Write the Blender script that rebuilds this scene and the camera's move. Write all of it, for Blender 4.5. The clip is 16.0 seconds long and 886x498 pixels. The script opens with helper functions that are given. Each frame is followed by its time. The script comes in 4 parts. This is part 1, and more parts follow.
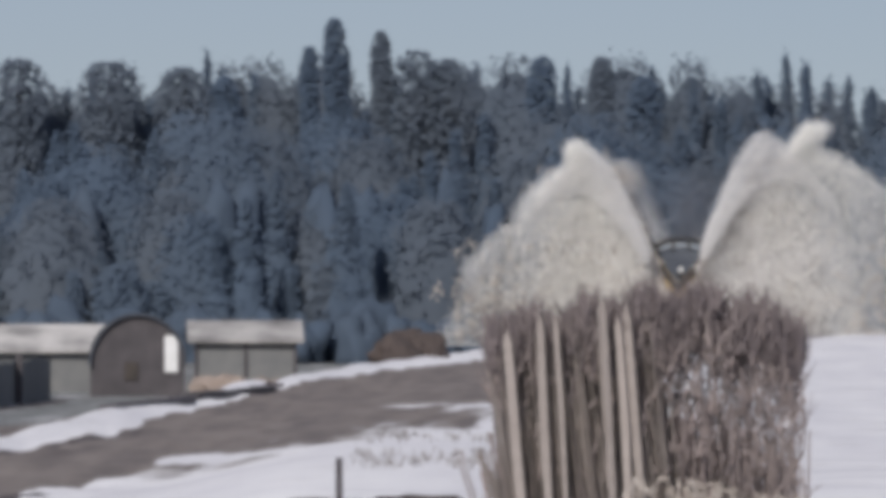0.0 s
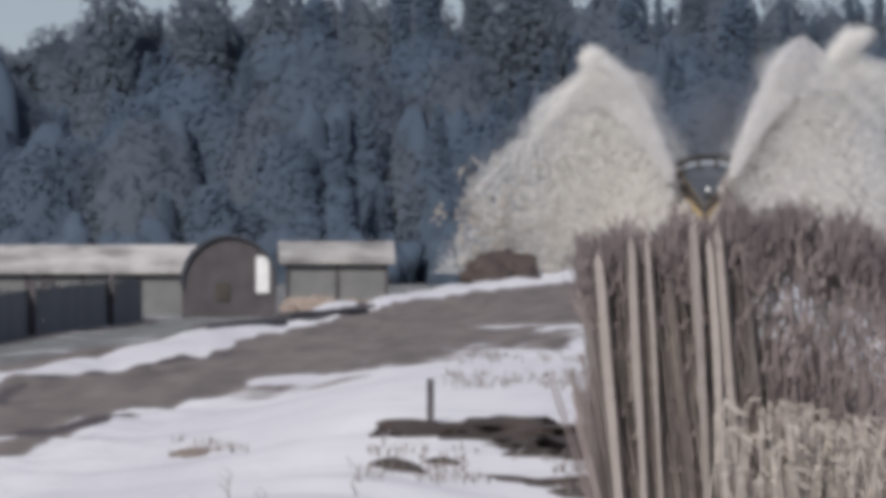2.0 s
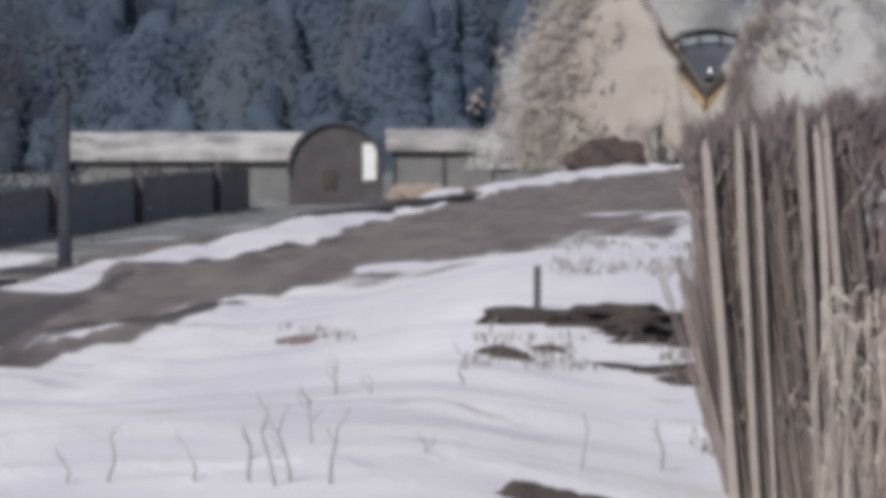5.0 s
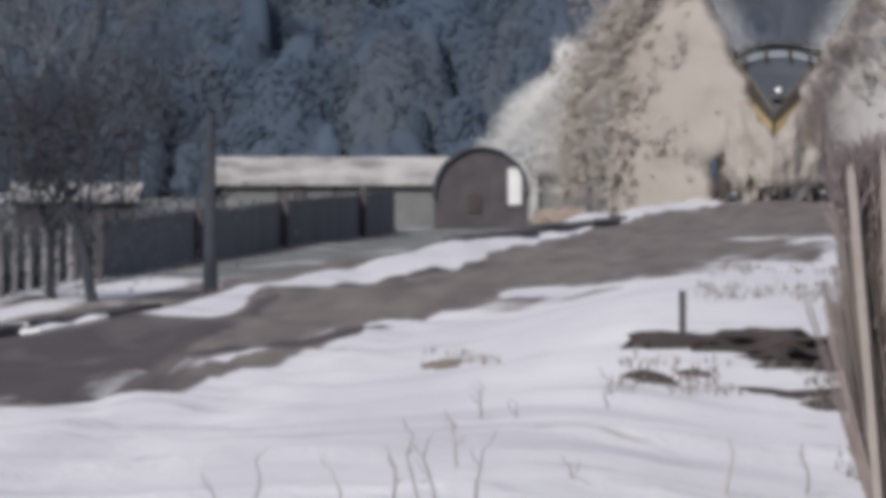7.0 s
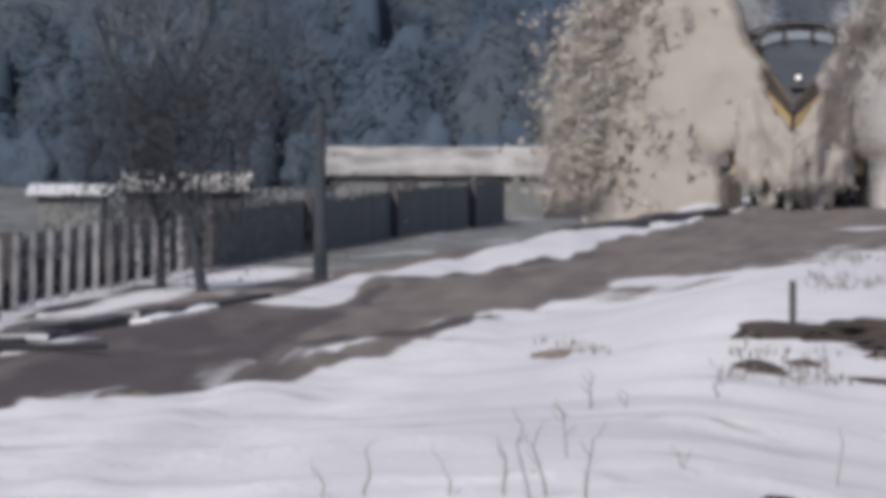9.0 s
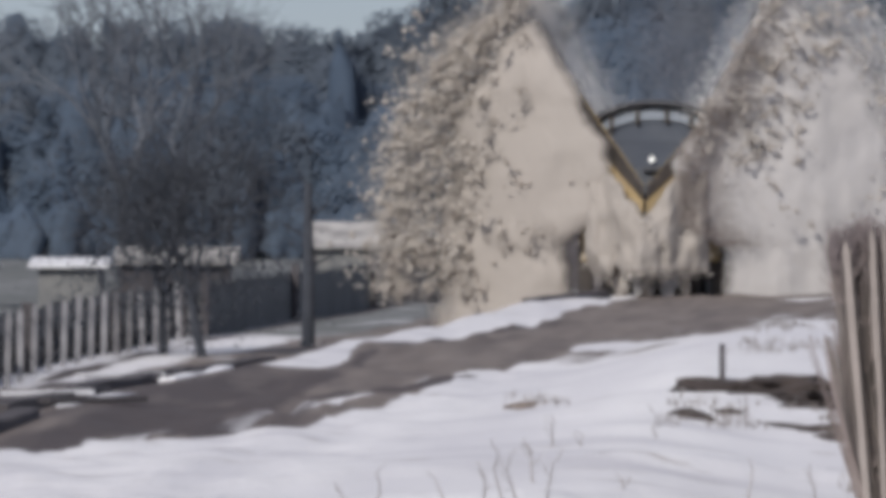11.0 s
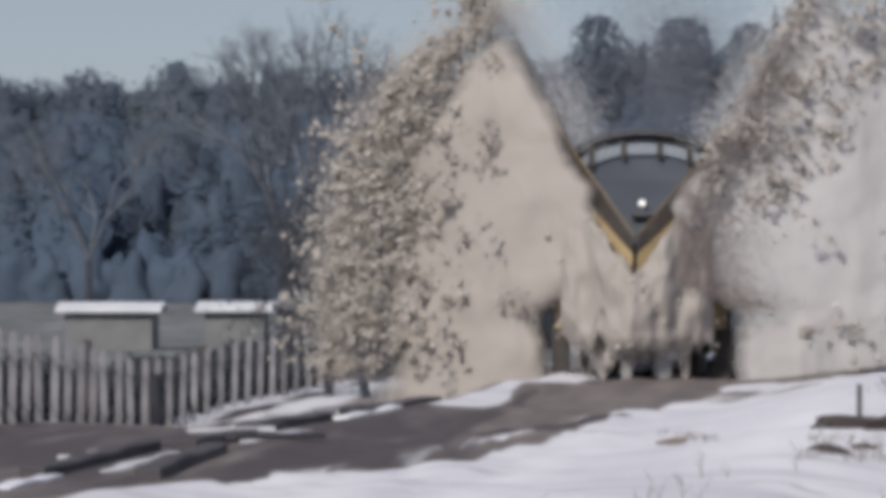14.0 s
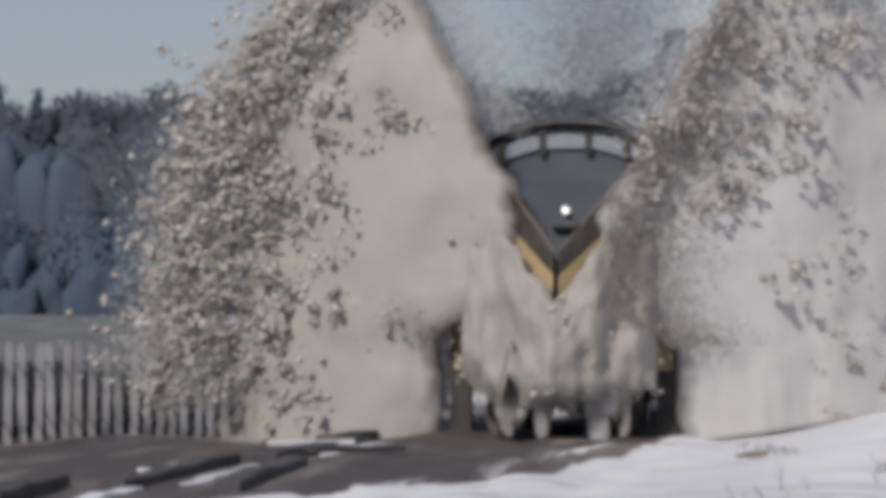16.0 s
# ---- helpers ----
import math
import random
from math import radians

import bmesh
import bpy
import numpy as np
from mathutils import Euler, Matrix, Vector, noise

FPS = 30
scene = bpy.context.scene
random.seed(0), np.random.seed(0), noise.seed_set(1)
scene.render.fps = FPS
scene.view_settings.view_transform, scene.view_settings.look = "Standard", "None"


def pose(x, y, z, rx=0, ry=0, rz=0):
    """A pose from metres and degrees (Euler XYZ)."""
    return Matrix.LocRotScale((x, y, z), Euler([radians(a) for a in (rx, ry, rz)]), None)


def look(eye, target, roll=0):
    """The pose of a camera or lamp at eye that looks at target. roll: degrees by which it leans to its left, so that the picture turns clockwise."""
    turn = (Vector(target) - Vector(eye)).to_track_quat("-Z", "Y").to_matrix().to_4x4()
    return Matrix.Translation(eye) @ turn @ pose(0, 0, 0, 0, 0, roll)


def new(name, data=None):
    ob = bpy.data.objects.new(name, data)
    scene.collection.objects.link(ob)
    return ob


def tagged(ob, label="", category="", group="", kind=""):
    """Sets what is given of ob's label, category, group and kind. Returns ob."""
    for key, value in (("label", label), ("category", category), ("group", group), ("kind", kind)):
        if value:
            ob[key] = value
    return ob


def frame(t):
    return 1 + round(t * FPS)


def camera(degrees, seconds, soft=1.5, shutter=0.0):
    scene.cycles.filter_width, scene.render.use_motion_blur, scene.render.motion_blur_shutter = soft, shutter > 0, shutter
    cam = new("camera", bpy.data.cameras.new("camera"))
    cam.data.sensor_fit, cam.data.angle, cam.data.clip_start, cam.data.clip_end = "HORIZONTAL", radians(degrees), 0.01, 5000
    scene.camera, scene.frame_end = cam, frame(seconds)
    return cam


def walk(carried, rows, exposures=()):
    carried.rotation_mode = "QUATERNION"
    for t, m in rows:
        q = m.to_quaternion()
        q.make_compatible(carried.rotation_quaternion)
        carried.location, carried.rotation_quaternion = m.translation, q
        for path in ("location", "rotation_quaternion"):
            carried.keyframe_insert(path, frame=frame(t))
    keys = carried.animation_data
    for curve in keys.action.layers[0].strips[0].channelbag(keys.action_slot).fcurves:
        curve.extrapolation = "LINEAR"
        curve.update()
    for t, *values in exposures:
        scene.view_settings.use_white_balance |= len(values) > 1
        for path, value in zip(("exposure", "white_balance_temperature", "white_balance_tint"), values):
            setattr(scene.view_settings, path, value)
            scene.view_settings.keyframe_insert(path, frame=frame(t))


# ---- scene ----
# ---- camera ----
cam = camera(7.009, 16.0, soft=6.5)
PATH = [
    (0, pose(0, 0.00, 4.15, 90.1567, 0, -2.7195)),
    (0.5, pose(0, 0.00, 4.15, 90.4194, 0, -2.3675)),
    (1, pose(0, 0.00, 4.15, 90.4923, 0, -2.2019)),
    (1.5, pose(0, 0.00, 4.15, 90.1343, 0, -2.1482)),
    (2, pose(0, 0.00, 4.15, 89.5300, 0, -1.9961)),
    (2.5, pose(0, 0.00, 4.15, 89.3062, 0, -1.8440)),
    (3, pose(0, 0.00, 4.15, 89.1495, 0, -1.6337)),
    (3.2, pose(0, 0.00, 4.15, 89.1227, 0, -1.5800)),
    (5.3, pose(0, 0.00, 4.15, 88.6129, 0, -1.0289)),
    (5.5, pose(0, 0.00, 4.15, 88.6129, 0, -0.9260)),
    (6, pose(0, 0.00, 4.15, 88.6621, 0, -0.5591)),
    (6.5, pose(0, 0.00, 4.15, 88.7606, 0, -0.3354)),
    (7, pose(0, 0.00, 4.15, 88.8322, 0, -0.0000)),
    (7.5, pose(0, 0.00, 4.15, 88.8501, 0, 0.4649)),
    (8, pose(0, 0.00, 4.15, 88.8322, 0, 0.9250)),
    (8.5, pose(0, 0.00, 4.15, 88.7650, 0, 1.1304)),
    (9, pose(0, 0.00, 4.15, 88.7516, 0, 0.8714)),
    (9.5, pose(0, 0.00, 4.15, 88.8009, 0, 0.3621)),
    (9.7, pose(0, 0.00, 4.15, 88.8143, 0, 0.1252)),
    (11.8, pose(0, -21.00, 4.58, 89.5143, 0, 0.9073)),
    (12, pose(0, -21.00, 4.58, 89.4875, 0, 0.9163)),
    (12.5, pose(0, -21.00, 4.58, 89.4114, 0, 0.9968)),
    (13, pose(0, -21.00, 4.58, 89.4785, 0, 1.2385)),
    (13.5, pose(0, -21.00, 4.58, 89.5814, 0, 1.5385)),
    (14, pose(0, -21.00, 4.58, 89.6440, 0, 1.8249)),
    (14.5, pose(0, -21.00, 4.58, 89.6753, 0, 1.9771)),
    (15, pose(0, -21.00, 4.58, 89.7067, 0, 2.0666)),
    (15.5, pose(0, -21.00, 4.58, 89.7201, 0, 2.2725)),
    (16, pose(0, -21.00, 4.58, 89.7469, 0, 2.4560)),
]
walk(cam, PATH, [(0.0, -0.10), (14.5, -0.10), (16.0, -0.24)])

# ---- sky and sun ----
SUN_ELEVATION, SUN_AZIMUTH = 36.0, 205.0    # degrees; azimuth clockwise from +Y
world = bpy.data.worlds.new("sky")
scene.world = world
world.use_nodes = True
wn = world.node_tree
sky = wn.nodes.new("ShaderNodeTexSky")
sky.sky_type, sky.sun_disc = "NISHITA", False
sky.sun_elevation, sky.sun_rotation = radians(SUN_ELEVATION), radians(SUN_AZIMUTH)
sky.altitude, sky.air_density, sky.dust_density, sky.ozone_density = 2500, 1.0, 0.3, 4.0
wn.nodes["Background"].inputs["Strength"].default_value = 0.075
tint = wn.nodes.new("ShaderNodeMix")      # thin high cloud greys the sky
tint.data_type, tint.blend_type = "RGBA", "MIX"
tint.inputs["Factor"].default_value, tint.inputs["B"].default_value = 0.65, (4.3, 4.62, 5.95, 1)
wn.links.new(sky.outputs[0], tint.inputs["A"])
wn.links.new(tint.outputs["Result"], wn.nodes["Background"].inputs[0])
sun = new("sun", bpy.data.lights.new("sun", "SUN"))
sun.data.energy, sun.data.angle, sun.data.color = 3.6, radians(4), (1.0, 0.945, 0.89)
_a, _e = radians(SUN_AZIMUTH), radians(SUN_ELEVATION)
sun.matrix_world = look((0, 0, 0), (-math.sin(_a) * math.cos(_e), -math.cos(_a) * math.cos(_e), -math.sin(_e)))


# ---- materials ----
def material(name, base, second=None, rough=0.8, scale=3.0, fine=25.0, bump=0.15, metal=0.0, grain=0.35, island=False, coords="Object", vary=0.2):
    """Two-scale noise between two colours, with fine relief."""
    m = bpy.data.materials.new(name)
    m.use_nodes = True
    nt = m.node_tree
    n, l = nt.nodes, nt.links
    b = n["Principled BSDF"]
    b.inputs["Roughness"].default_value, b.inputs["Metallic"].default_value = rough, metal
    tc = n.new("ShaderNodeTexCoord")
    big, small = n.new("ShaderNodeTexNoise"), n.new("ShaderNodeTexNoise")
    for node, s in ((big, scale), (small, fine)):
        node.inputs["Scale"].default_value, node.inputs["Detail"].default_value = s, 4.0
        l.new(tc.outputs[coords], node.inputs["Vector"])
    mix = n.new("ShaderNodeMix")
    mix.data_type = "RGBA"
    mix.inputs["A"].default_value = (*base, 1)
    mix.inputs["B"].default_value = (*(second or [c * 0.6 for c in base]), 1)
    add = n.new("ShaderNodeMath")
    add.operation = "MULTIPLY_ADD"
    l.new(small.outputs["Fac"], add.inputs[0])
    add.inputs[1].default_value = grain
    sub = n.new("ShaderNodeMapRange")
    sub.inputs["From Min"].default_value, sub.inputs["From Max"].default_value = 0.35, 0.65
    sub.inputs["To Max"].default_value = 1.0 - grain
    l.new(big.outputs["Fac"], sub.inputs["Value"])
    l.new(sub.outputs["Result"], add.inputs[2])
    l.new(add.outputs[0], mix.inputs["Factor"])
    out = mix.outputs["Result"]
    rnd = n.new("ShaderNodeNewGeometry") if island else n.new("ShaderNodeObjectInfo")
    hsv = n.new("ShaderNodeHueSaturation")
    vr = n.new("ShaderNodeMapRange")
    vr.inputs["To Min"].default_value, vr.inputs["To Max"].default_value = 1 - vary, 1 + vary
    l.new(rnd.outputs["Random Per Island" if island else "Random"], vr.inputs["Value"])
    l.new(vr.outputs["Result"], hsv.inputs["Value"])
    l.new(out, hsv.inputs["Color"])
    l.new(hsv.outputs["Color"], b.inputs["Base Color"])
    if bump:
        bp = n.new("ShaderNodeBump")
        bp.inputs["Strength"].default_value, bp.inputs["Distance"].default_value = bump, 0.05
        l.new(small.outputs["Fac"], bp.inputs["Height"])
        l.new(bp.outputs["Normal"], b.inputs["Normal"])
    return m


def plain(name, base, rough=0.5, metal=0.0, emit=0.0):
    m = bpy.data.materials.new(name)
    m.use_nodes = True
    b = m.node_tree.nodes["Principled BSDF"]
    b.inputs["Base Color"].default_value = (*base, 1)
    b.inputs["Roughness"].default_value, b.inputs["Metallic"].default_value = rough, metal
    if emit:
        b.inputs["Emission Color"].default_value, b.inputs["Emission Strength"].default_value = (*base, 1), emit
    return m


def ground_material():
    m = bpy.data.materials.new("snow and mud")
    m.use_nodes = True
    nt = m.node_tree
    n, l = nt.nodes, nt.links
    b = n["Principled BSDF"]
    tc = n.new("ShaderNodeAttribute")
    tc.attribute_name = "lie"

    def noise_node(scale, detail=5.0, stretch=None):
        t = n.new("ShaderNodeTexNoise")
        t.inputs["Scale"].default_value, t.inputs["Detail"].default_value = scale, detail
        if stretch:
            mp = n.new("ShaderNodeMapping")
            mp.inputs["Scale"].default_value = stretch
            l.new(tc.outputs["Vector"], mp.inputs["Vector"])
            l.new(mp.outputs["Vector"], t.inputs["Vector"])
        else:
            l.new(tc.outputs["Vector"], t.inputs["Vector"])
        return t.outputs["Fac"]

    def mixer(fac, a, c):
        x = n.new("ShaderNodeMix")
        x.data_type = "RGBA"
        for sock, v in (("A", a), ("B", c)):
            if isinstance(v, tuple):
                x.inputs[sock].default_value = (*v, 1)
            else:
                l.new(v, x.inputs[sock])
        l.new(fac, x.inputs["Factor"])
        return x.outputs["Result"]

    def ramp(v, lo, hi):
        r = n.new("ShaderNodeMapRange")
        r.inputs["From Min"].default_value, r.inputs["From Max"].default_value = lo, hi
        l.new(v, r.inputs["Value"])
        return r.outputs["Result"]

    def bumpy(attr_name, amount, scale, stretch=None):
        at = n.new("ShaderNodeAttribute")
        at.attribute_name = attr_name
        ma = n.new("ShaderNodeMath")
        ma.operation = "MULTIPLY_ADD"
        l.new(noise_node(scale, 6.0, stretch), ma.inputs[0])
        ma.inputs[1].default_value = amount
        l.new(at.outputs["Fac"], ma.inputs[2])
        return ma.outputs[0]

    along = (1.0, 0.10, 1.0)
    snow = mixer(ramp(noise_node(0.5, 5.0, along), 0.35, 0.7), (0.80, 0.79, 0.80), (0.66, 0.65, 0.68))
    snow = mixer(ramp(noise_node(1.0, 4.0, (0.16, 0.75, 1.0)), 0.52, 0.68), snow, (0.60, 0.59, 0.62))
    snow = mixer(ramp(noise_node(2.0, 6.0, (0.35, 0.8, 1.0)), 0.62, 0.72), snow, (0.42, 0.39, 0.375))
    mud = mixer(ramp(noise_node(1.6, 6.0, along), 0.3, 0.7), (0.125, 0.103, 0.094), (0.235, 0.20, 0.178))
    mud = mixer(ramp(noise_node(1.1, 5.0, along), 0.56, 0.72), mud, (0.11, 0.09, 0.085))
    grass = mixer(ramp(noise_node(0.9, 6.0), 0.35, 0.65), (0.105, 0.115, 0.112), (0.165, 0.168, 0.16))
    col = mixer(ramp(bumpy("grass", 0.5, 0.5), 0.7, 0.85), snow, grass)
    col = mixer(ramp(bumpy("mud", 0.9, 1.1, along), 0.84, 0.98), col, mud)
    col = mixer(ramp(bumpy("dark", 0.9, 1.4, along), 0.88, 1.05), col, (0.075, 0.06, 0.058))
    l.new(col, b.inputs["Base Color"])
    b.inputs["Roughness"].default_value = 0.75
    bp = n.new("ShaderNodeBump")
    bp.inputs["Strength"].default_value, bp.inputs["Distance"].default_value = 0.5, 0.06
    l.new(noise_node(7.0, 6.0), bp.inputs["Height"])
    l.new(bp.outputs["Normal"], b.inputs["Normal"])
    return m


MAT = dict(
    ground=ground_material(),
    # distance haze over the woods is mixed into these two blue-tinted colours
    needles=material("haze-blue conifer needles", (0.070, 0.103, 0.155), (0.092, 0.122, 0.166), 0.9, 0.12, 1.0, 0.0, island=True, vary=0.08),
    twigs=material("haze-blue bare twigs", (0.080, 0.104, 0.141), (0.102, 0.122, 0.152), 0.9, 0.2, 5.0, 0.0, island=True, vary=0.08),
    pale_twigs=material("pale bare branches", (0.155, 0.168, 0.195), (0.10, 0.112, 0.135), 0.9, 0.6, 6.0, 0.0, island=True),
    fine_twigs=material("fine dark twigs", (0.060, 0.068, 0.088), (0.085, 0.093, 0.112), 0.9, 0.6, 6.0, 0.0, island=True),
    bark=material("dark bark", (0.035, 0.04, 0.052), (0.06, 0.066, 0.08), 0.9, 2.0, 20.0, 0.4),
    slat=material("weathered grey slat", (0.29, 0.285, 0.30), (0.17, 0.17, 0.185), 0.85, 2.0, 18.0, 0.3),
    fence_board=material("grey-green weathered boards", (0.165, 0.175, 0.178), (0.115, 0.125, 0.13), 0.85, 1.5, 14.0, 0.2, vary=0.12),
    board=material("grey weathered boards", (0.16, 0.165, 0.17), (0.23, 0.23, 0.225), 0.85, 1.5, 14.0, 0.3),
    dark_wood=material("dark old wood", (0.055, 0.05, 0.055), (0.10, 0.09, 0.095), 0.85, 1.5, 14.0, 0.3),
    roof=material("snow-dusted felt roof", (0.52, 0.50, 0.48), (0.13, 0.125, 0.125), 0.9, 0.7, 6.0, 0.2),
    roof_snow=material("packed roof snow", (0.78, 0.78, 0.80), (0.62, 0.62, 0.65), 0.8, 0.9, 8.0, 0.2),
    white=material("white paint", (0.80, 0.80, 0.80), (0.68, 0.68, 0.67), 0.6, 2.0, 12.0, 0.1),
    soil=material("dark wet soil", (0.045, 0.035, 0.032), (0.075, 0.058, 0.052), 0.9, 2.0, 9.0, 0.6),
    heap=material("brown straw and clay", (0.25, 0.20, 0.17), (0.36, 0.30, 0.26), 0.95, 1.2, 9.0, 0.5),
    reed=material("pale dry reed", (0.52, 0.47, 0.42), (0.34, 0.295, 0.26), 0.9, 2.0, 18.0, 0.2, island=True),
    post_wood=material("pale split timber", (0.34, 0.30, 0.275), (0.26, 0.225, 0.205), 0.85, 1.6, 16.0, 0.4),
    brush_head=material("dark purple-brown twigs", (0.15, 0.125, 0.13), (0.22, 0.185, 0.18), 0.95, 2.0, 15.0, 0.2, island=True),
    stem=material("grey-brown dry stems", (0.30, 0.265, 0.24), (0.20, 0.17, 0.155), 0.9, 2.0, 15.0, 0.2, island=True),
    brush=material("purple-brown brushwood", (0.25, 0.205, 0.20), (0.34, 0.285, 0.265), 0.95, 2.0, 15.0, 0.2, island=True),
    stalk=material("dry weed stalk", (0.26, 0.24, 0.23), (0.38, 0.36, 0.35), 0.9, 5.0, 30.0, 0.1),
    steel=material("blue-grey painted steel", (0.060, 0.070, 0.092), (0.095, 0.105, 0.125), 0.45, 1.2, 12.0, 0.1),
    roof_steel=material("dark roof steel", (0.05, 0.052, 0.06), (0.09, 0.09, 0.10), 0.55, 1.2, 12.0, 0.1),
    yellow=material("dirty yellow paint", (0.40, 0.295, 0.14), (0.30, 0.23, 0.14), 0.6, 2.0, 12.0, 0.1),
    black=material("scuffed black paint", (0.03, 0.025, 0.022), (0.075, 0.06, 0.05), 0.6, 2.0, 12.0, 0.1),
    # pale base colour stands in for bright reflections in the cab glass
    pane=plain("reflection-tinted glazing", (0.27, 0.30, 0.34), 0.1),
    lamp=plain("headlamp glow", (1.0, 0.98, 0.94), 0.3, 0.0, 1.0),
    spray=material("thrown dirty snow", (0.45, 0.41, 0.375), (0.39, 0.355, 0.32), 0.95, 0.45, 4.0, 0.2),
    spray_white=material("thrown clean snow", (0.57, 0.55, 0.54), (0.47, 0.45, 0.435), 0.95, 0.45, 4.0, 0.2),
    lumps=material("snow lumps", (0.54, 0.50, 0.455), (0.45, 0.41, 0.37), 0.95, 1.5, 6.0, 0.3, island=True),
    lumps_dark=material("frozen soil lumps", (0.33, 0.295, 0.26), (0.42, 0.375, 0.335), 0.95, 1.5, 6.0, 0.3, island=True),
    dust=material("beige snow dust", (0.66, 0.62, 0.575), (0.56, 0.52, 0.48), 0.95, 0.7, 3.0, 0.0, island=True, vary=0.1),
    dirt=material("brown airborne dirt", (0.33, 0.285, 0.27), (0.24, 0.205, 0.19), 0.95, 0.9, 3.0, 0.0, island=True, vary=0.1),
    white_dust=material("white snow dust", (0.88, 0.87, 0.86), (0.78, 0.77, 0.76), 0.95, 0.7, 3.0, 0.0, island=True, vary=0.1),
    powder=material("airborne snow powder", (0.92, 0.91, 0.89), (0.83, 0.82, 0.78), 0.95, 0.45, 1.6, 0.0, island=True, vary=0.1),
    smoke=material("diesel smoke", (0.15, 0.16, 0.19), (0.24, 0.25, 0.28), 0.95, 0.7, 3.0, 0.0, island=True),
)


def let_light_through(m, share):
    """Foliage: part of the light passes through each needle or twig."""
    n, l = m.node_tree.nodes, m.node_tree.links
    b, out = n["Principled BSDF"], n["Material Output"]
    tr, mx = n.new("ShaderNodeBsdfTranslucent"), n.new("ShaderNodeMixShader")
    mx.inputs[0].default_value = share
    l.new(b.inputs["Base Color"].links[0].from_socket, tr.inputs["Color"])
    l.new(b.outputs[0], mx.inputs[1])
    l.new(tr.outputs[0], mx.inputs[2])
    l.new(mx.outputs[0], out.inputs["Surface"])


for _name in ("needles", "twigs"):
    let_light_through(MAT[_name], 0.25)
for _name in ("dust", "white_dust", "dirt", "powder", "smoke"):
    let_light_through(MAT[_name], 0.5)


def thin_at_rim(m, scale):
    """Spray that thins out to nothing towards its ragged rim (the mesh's own attribute says how near the rim is)."""
    n, l = m.node_tree.nodes, m.node_tree.links
    at_, tc, ns = n.new("ShaderNodeAttribute"), n.new("ShaderNodeTexCoord"), n.new("ShaderNodeTexNoise")
    at_.attribute_name = "thick"
    ns.inputs["Scale"].default_value, ns.inputs["Detail"].default_value = scale, 6.0
    l.new(tc.outputs["Object"], ns.inputs["Vector"])
    ad, mr = n.new("ShaderNodeMath"), n.new("ShaderNodeMapRange")
    ad.operation = "MULTIPLY_ADD"
    l.new(ns.outputs["Fac"], ad.inputs[0])
    ad.inputs[1].default_value = 0.9
    l.new(at_.outputs["Fac"], ad.inputs[2])
    mr.inputs["From Min"].default_value, mr.inputs["From Max"].default_value = 0.42, 1.15
    l.new(ad.outputs[0], mr.inputs["Value"])
    l.new(mr.outputs["Result"], n["Principled BSDF"].inputs["Alpha"])


for _name in ("spray", "spray_white"):
    thin_at_rim(MAT[_name], 2.2)


# ---- building helpers ----
def mesh_object(name, verts, faces, mat, parent=None, smooth=False):
    me = bpy.data.meshes.new(name)
    me.from_pydata([tuple(v) for v in verts], [], [tuple(f) for f in faces])
    me.materials.append(MAT[mat])
    if smooth:
        me.polygons.foreach_set("use_smooth", [True] * len(me.polygons))
    ob = new(name, me)
    ob.parent = parent
    return ob


def mesh_fast(name, verts, tris, mat, parent=None):
    """A mesh of triangles from two arrays."""
    me = bpy.data.meshes.new(name)
    n = len(tris)
    me.vertices.add(len(verts))
    me.vertices.foreach_set("co", np.asarray(verts, np.float32).ravel())
    me.loops.add(3 * n)
    me.loops.foreach_set("vertex_index", np.asarray(tris, np.int32).ravel())
    me.polygons.add(n)
    me.polygons.foreach_set("loop_start", np.arange(0, 3 * n, 3, dtype=np.int32))
    me.update(calc_edges=True)
    me.materials.append(MAT[mat])
    ob = new(name, me)
    ob.parent = parent
    return ob


def part(name, bm, mat, parent=None, label="", smooth=False):
    me = bpy.data.meshes.new(name)
    bm.normal_update()
    bm.to_mesh(me)
    bm.free()
    me.materials.append(MAT[mat])
    if smooth:
        me.polygons.foreach_set("use_smooth", [True] * len(me.polygons))
    ob = new(name, me)
    ob.parent = parent
    return tagged(ob, label)


def box(bm, x0, x1, y0, y1, z0, z1, bevel=0.0):
    r = bmesh.ops.create_cube(bm, size=1, matrix=Matrix.LocRotScale(((x0 + x1) / 2, (y0 + y1) / 2, (z0 + z1) / 2), None, (x1 - x0, y1 - y0, z1 - z0)))
    if bevel:
        edges = list({e for v in r["verts"] for e in v.link_edges})
        bmesh.ops.bevel(bm, geom=edges, offset=bevel, segments=1, affect="EDGES")
    return bm


def prism(bm, outline, y0, y1):
    """A solid from an outline in x and z, between two depths."""
    a = [bm.verts.new((x, y0, z)) for x, z in outline]
    b = [bm.verts.new((x, y1, z)) for x, z in outline]
    bm.faces.new(a)
    bm.faces.new(b[::-1])
    k = len(a)
    for i in range(k):
        bm.faces.new((a[i], b[i], b[(i + 1) % k], a[(i + 1) % k]))
    bmesh.ops.recalc_face_normals(bm, faces=bm.faces[:])
    return bm


def rod(bm, a, b, r0, r1, sides=5):
    a, b = Vector(a), Vector(b)
    q = (b - a).to_track_quat("Z", "Y")
    rings = []
    for p, r in ((a, r0), (b, r1)):
        rings.append([bm.verts.new(p + q @ Vector((r * math.cos(t), r * math.sin(t), 0))) for t in [2 * math.pi * i / sides for i in range(sides)]])
    for i in range(sides):
        bm.faces.new((rings[0][i], rings[0][(i + 1) % sides], rings[1][(i + 1) % sides], rings[1][i]))
    bm.faces.new(rings[1])
    return bm


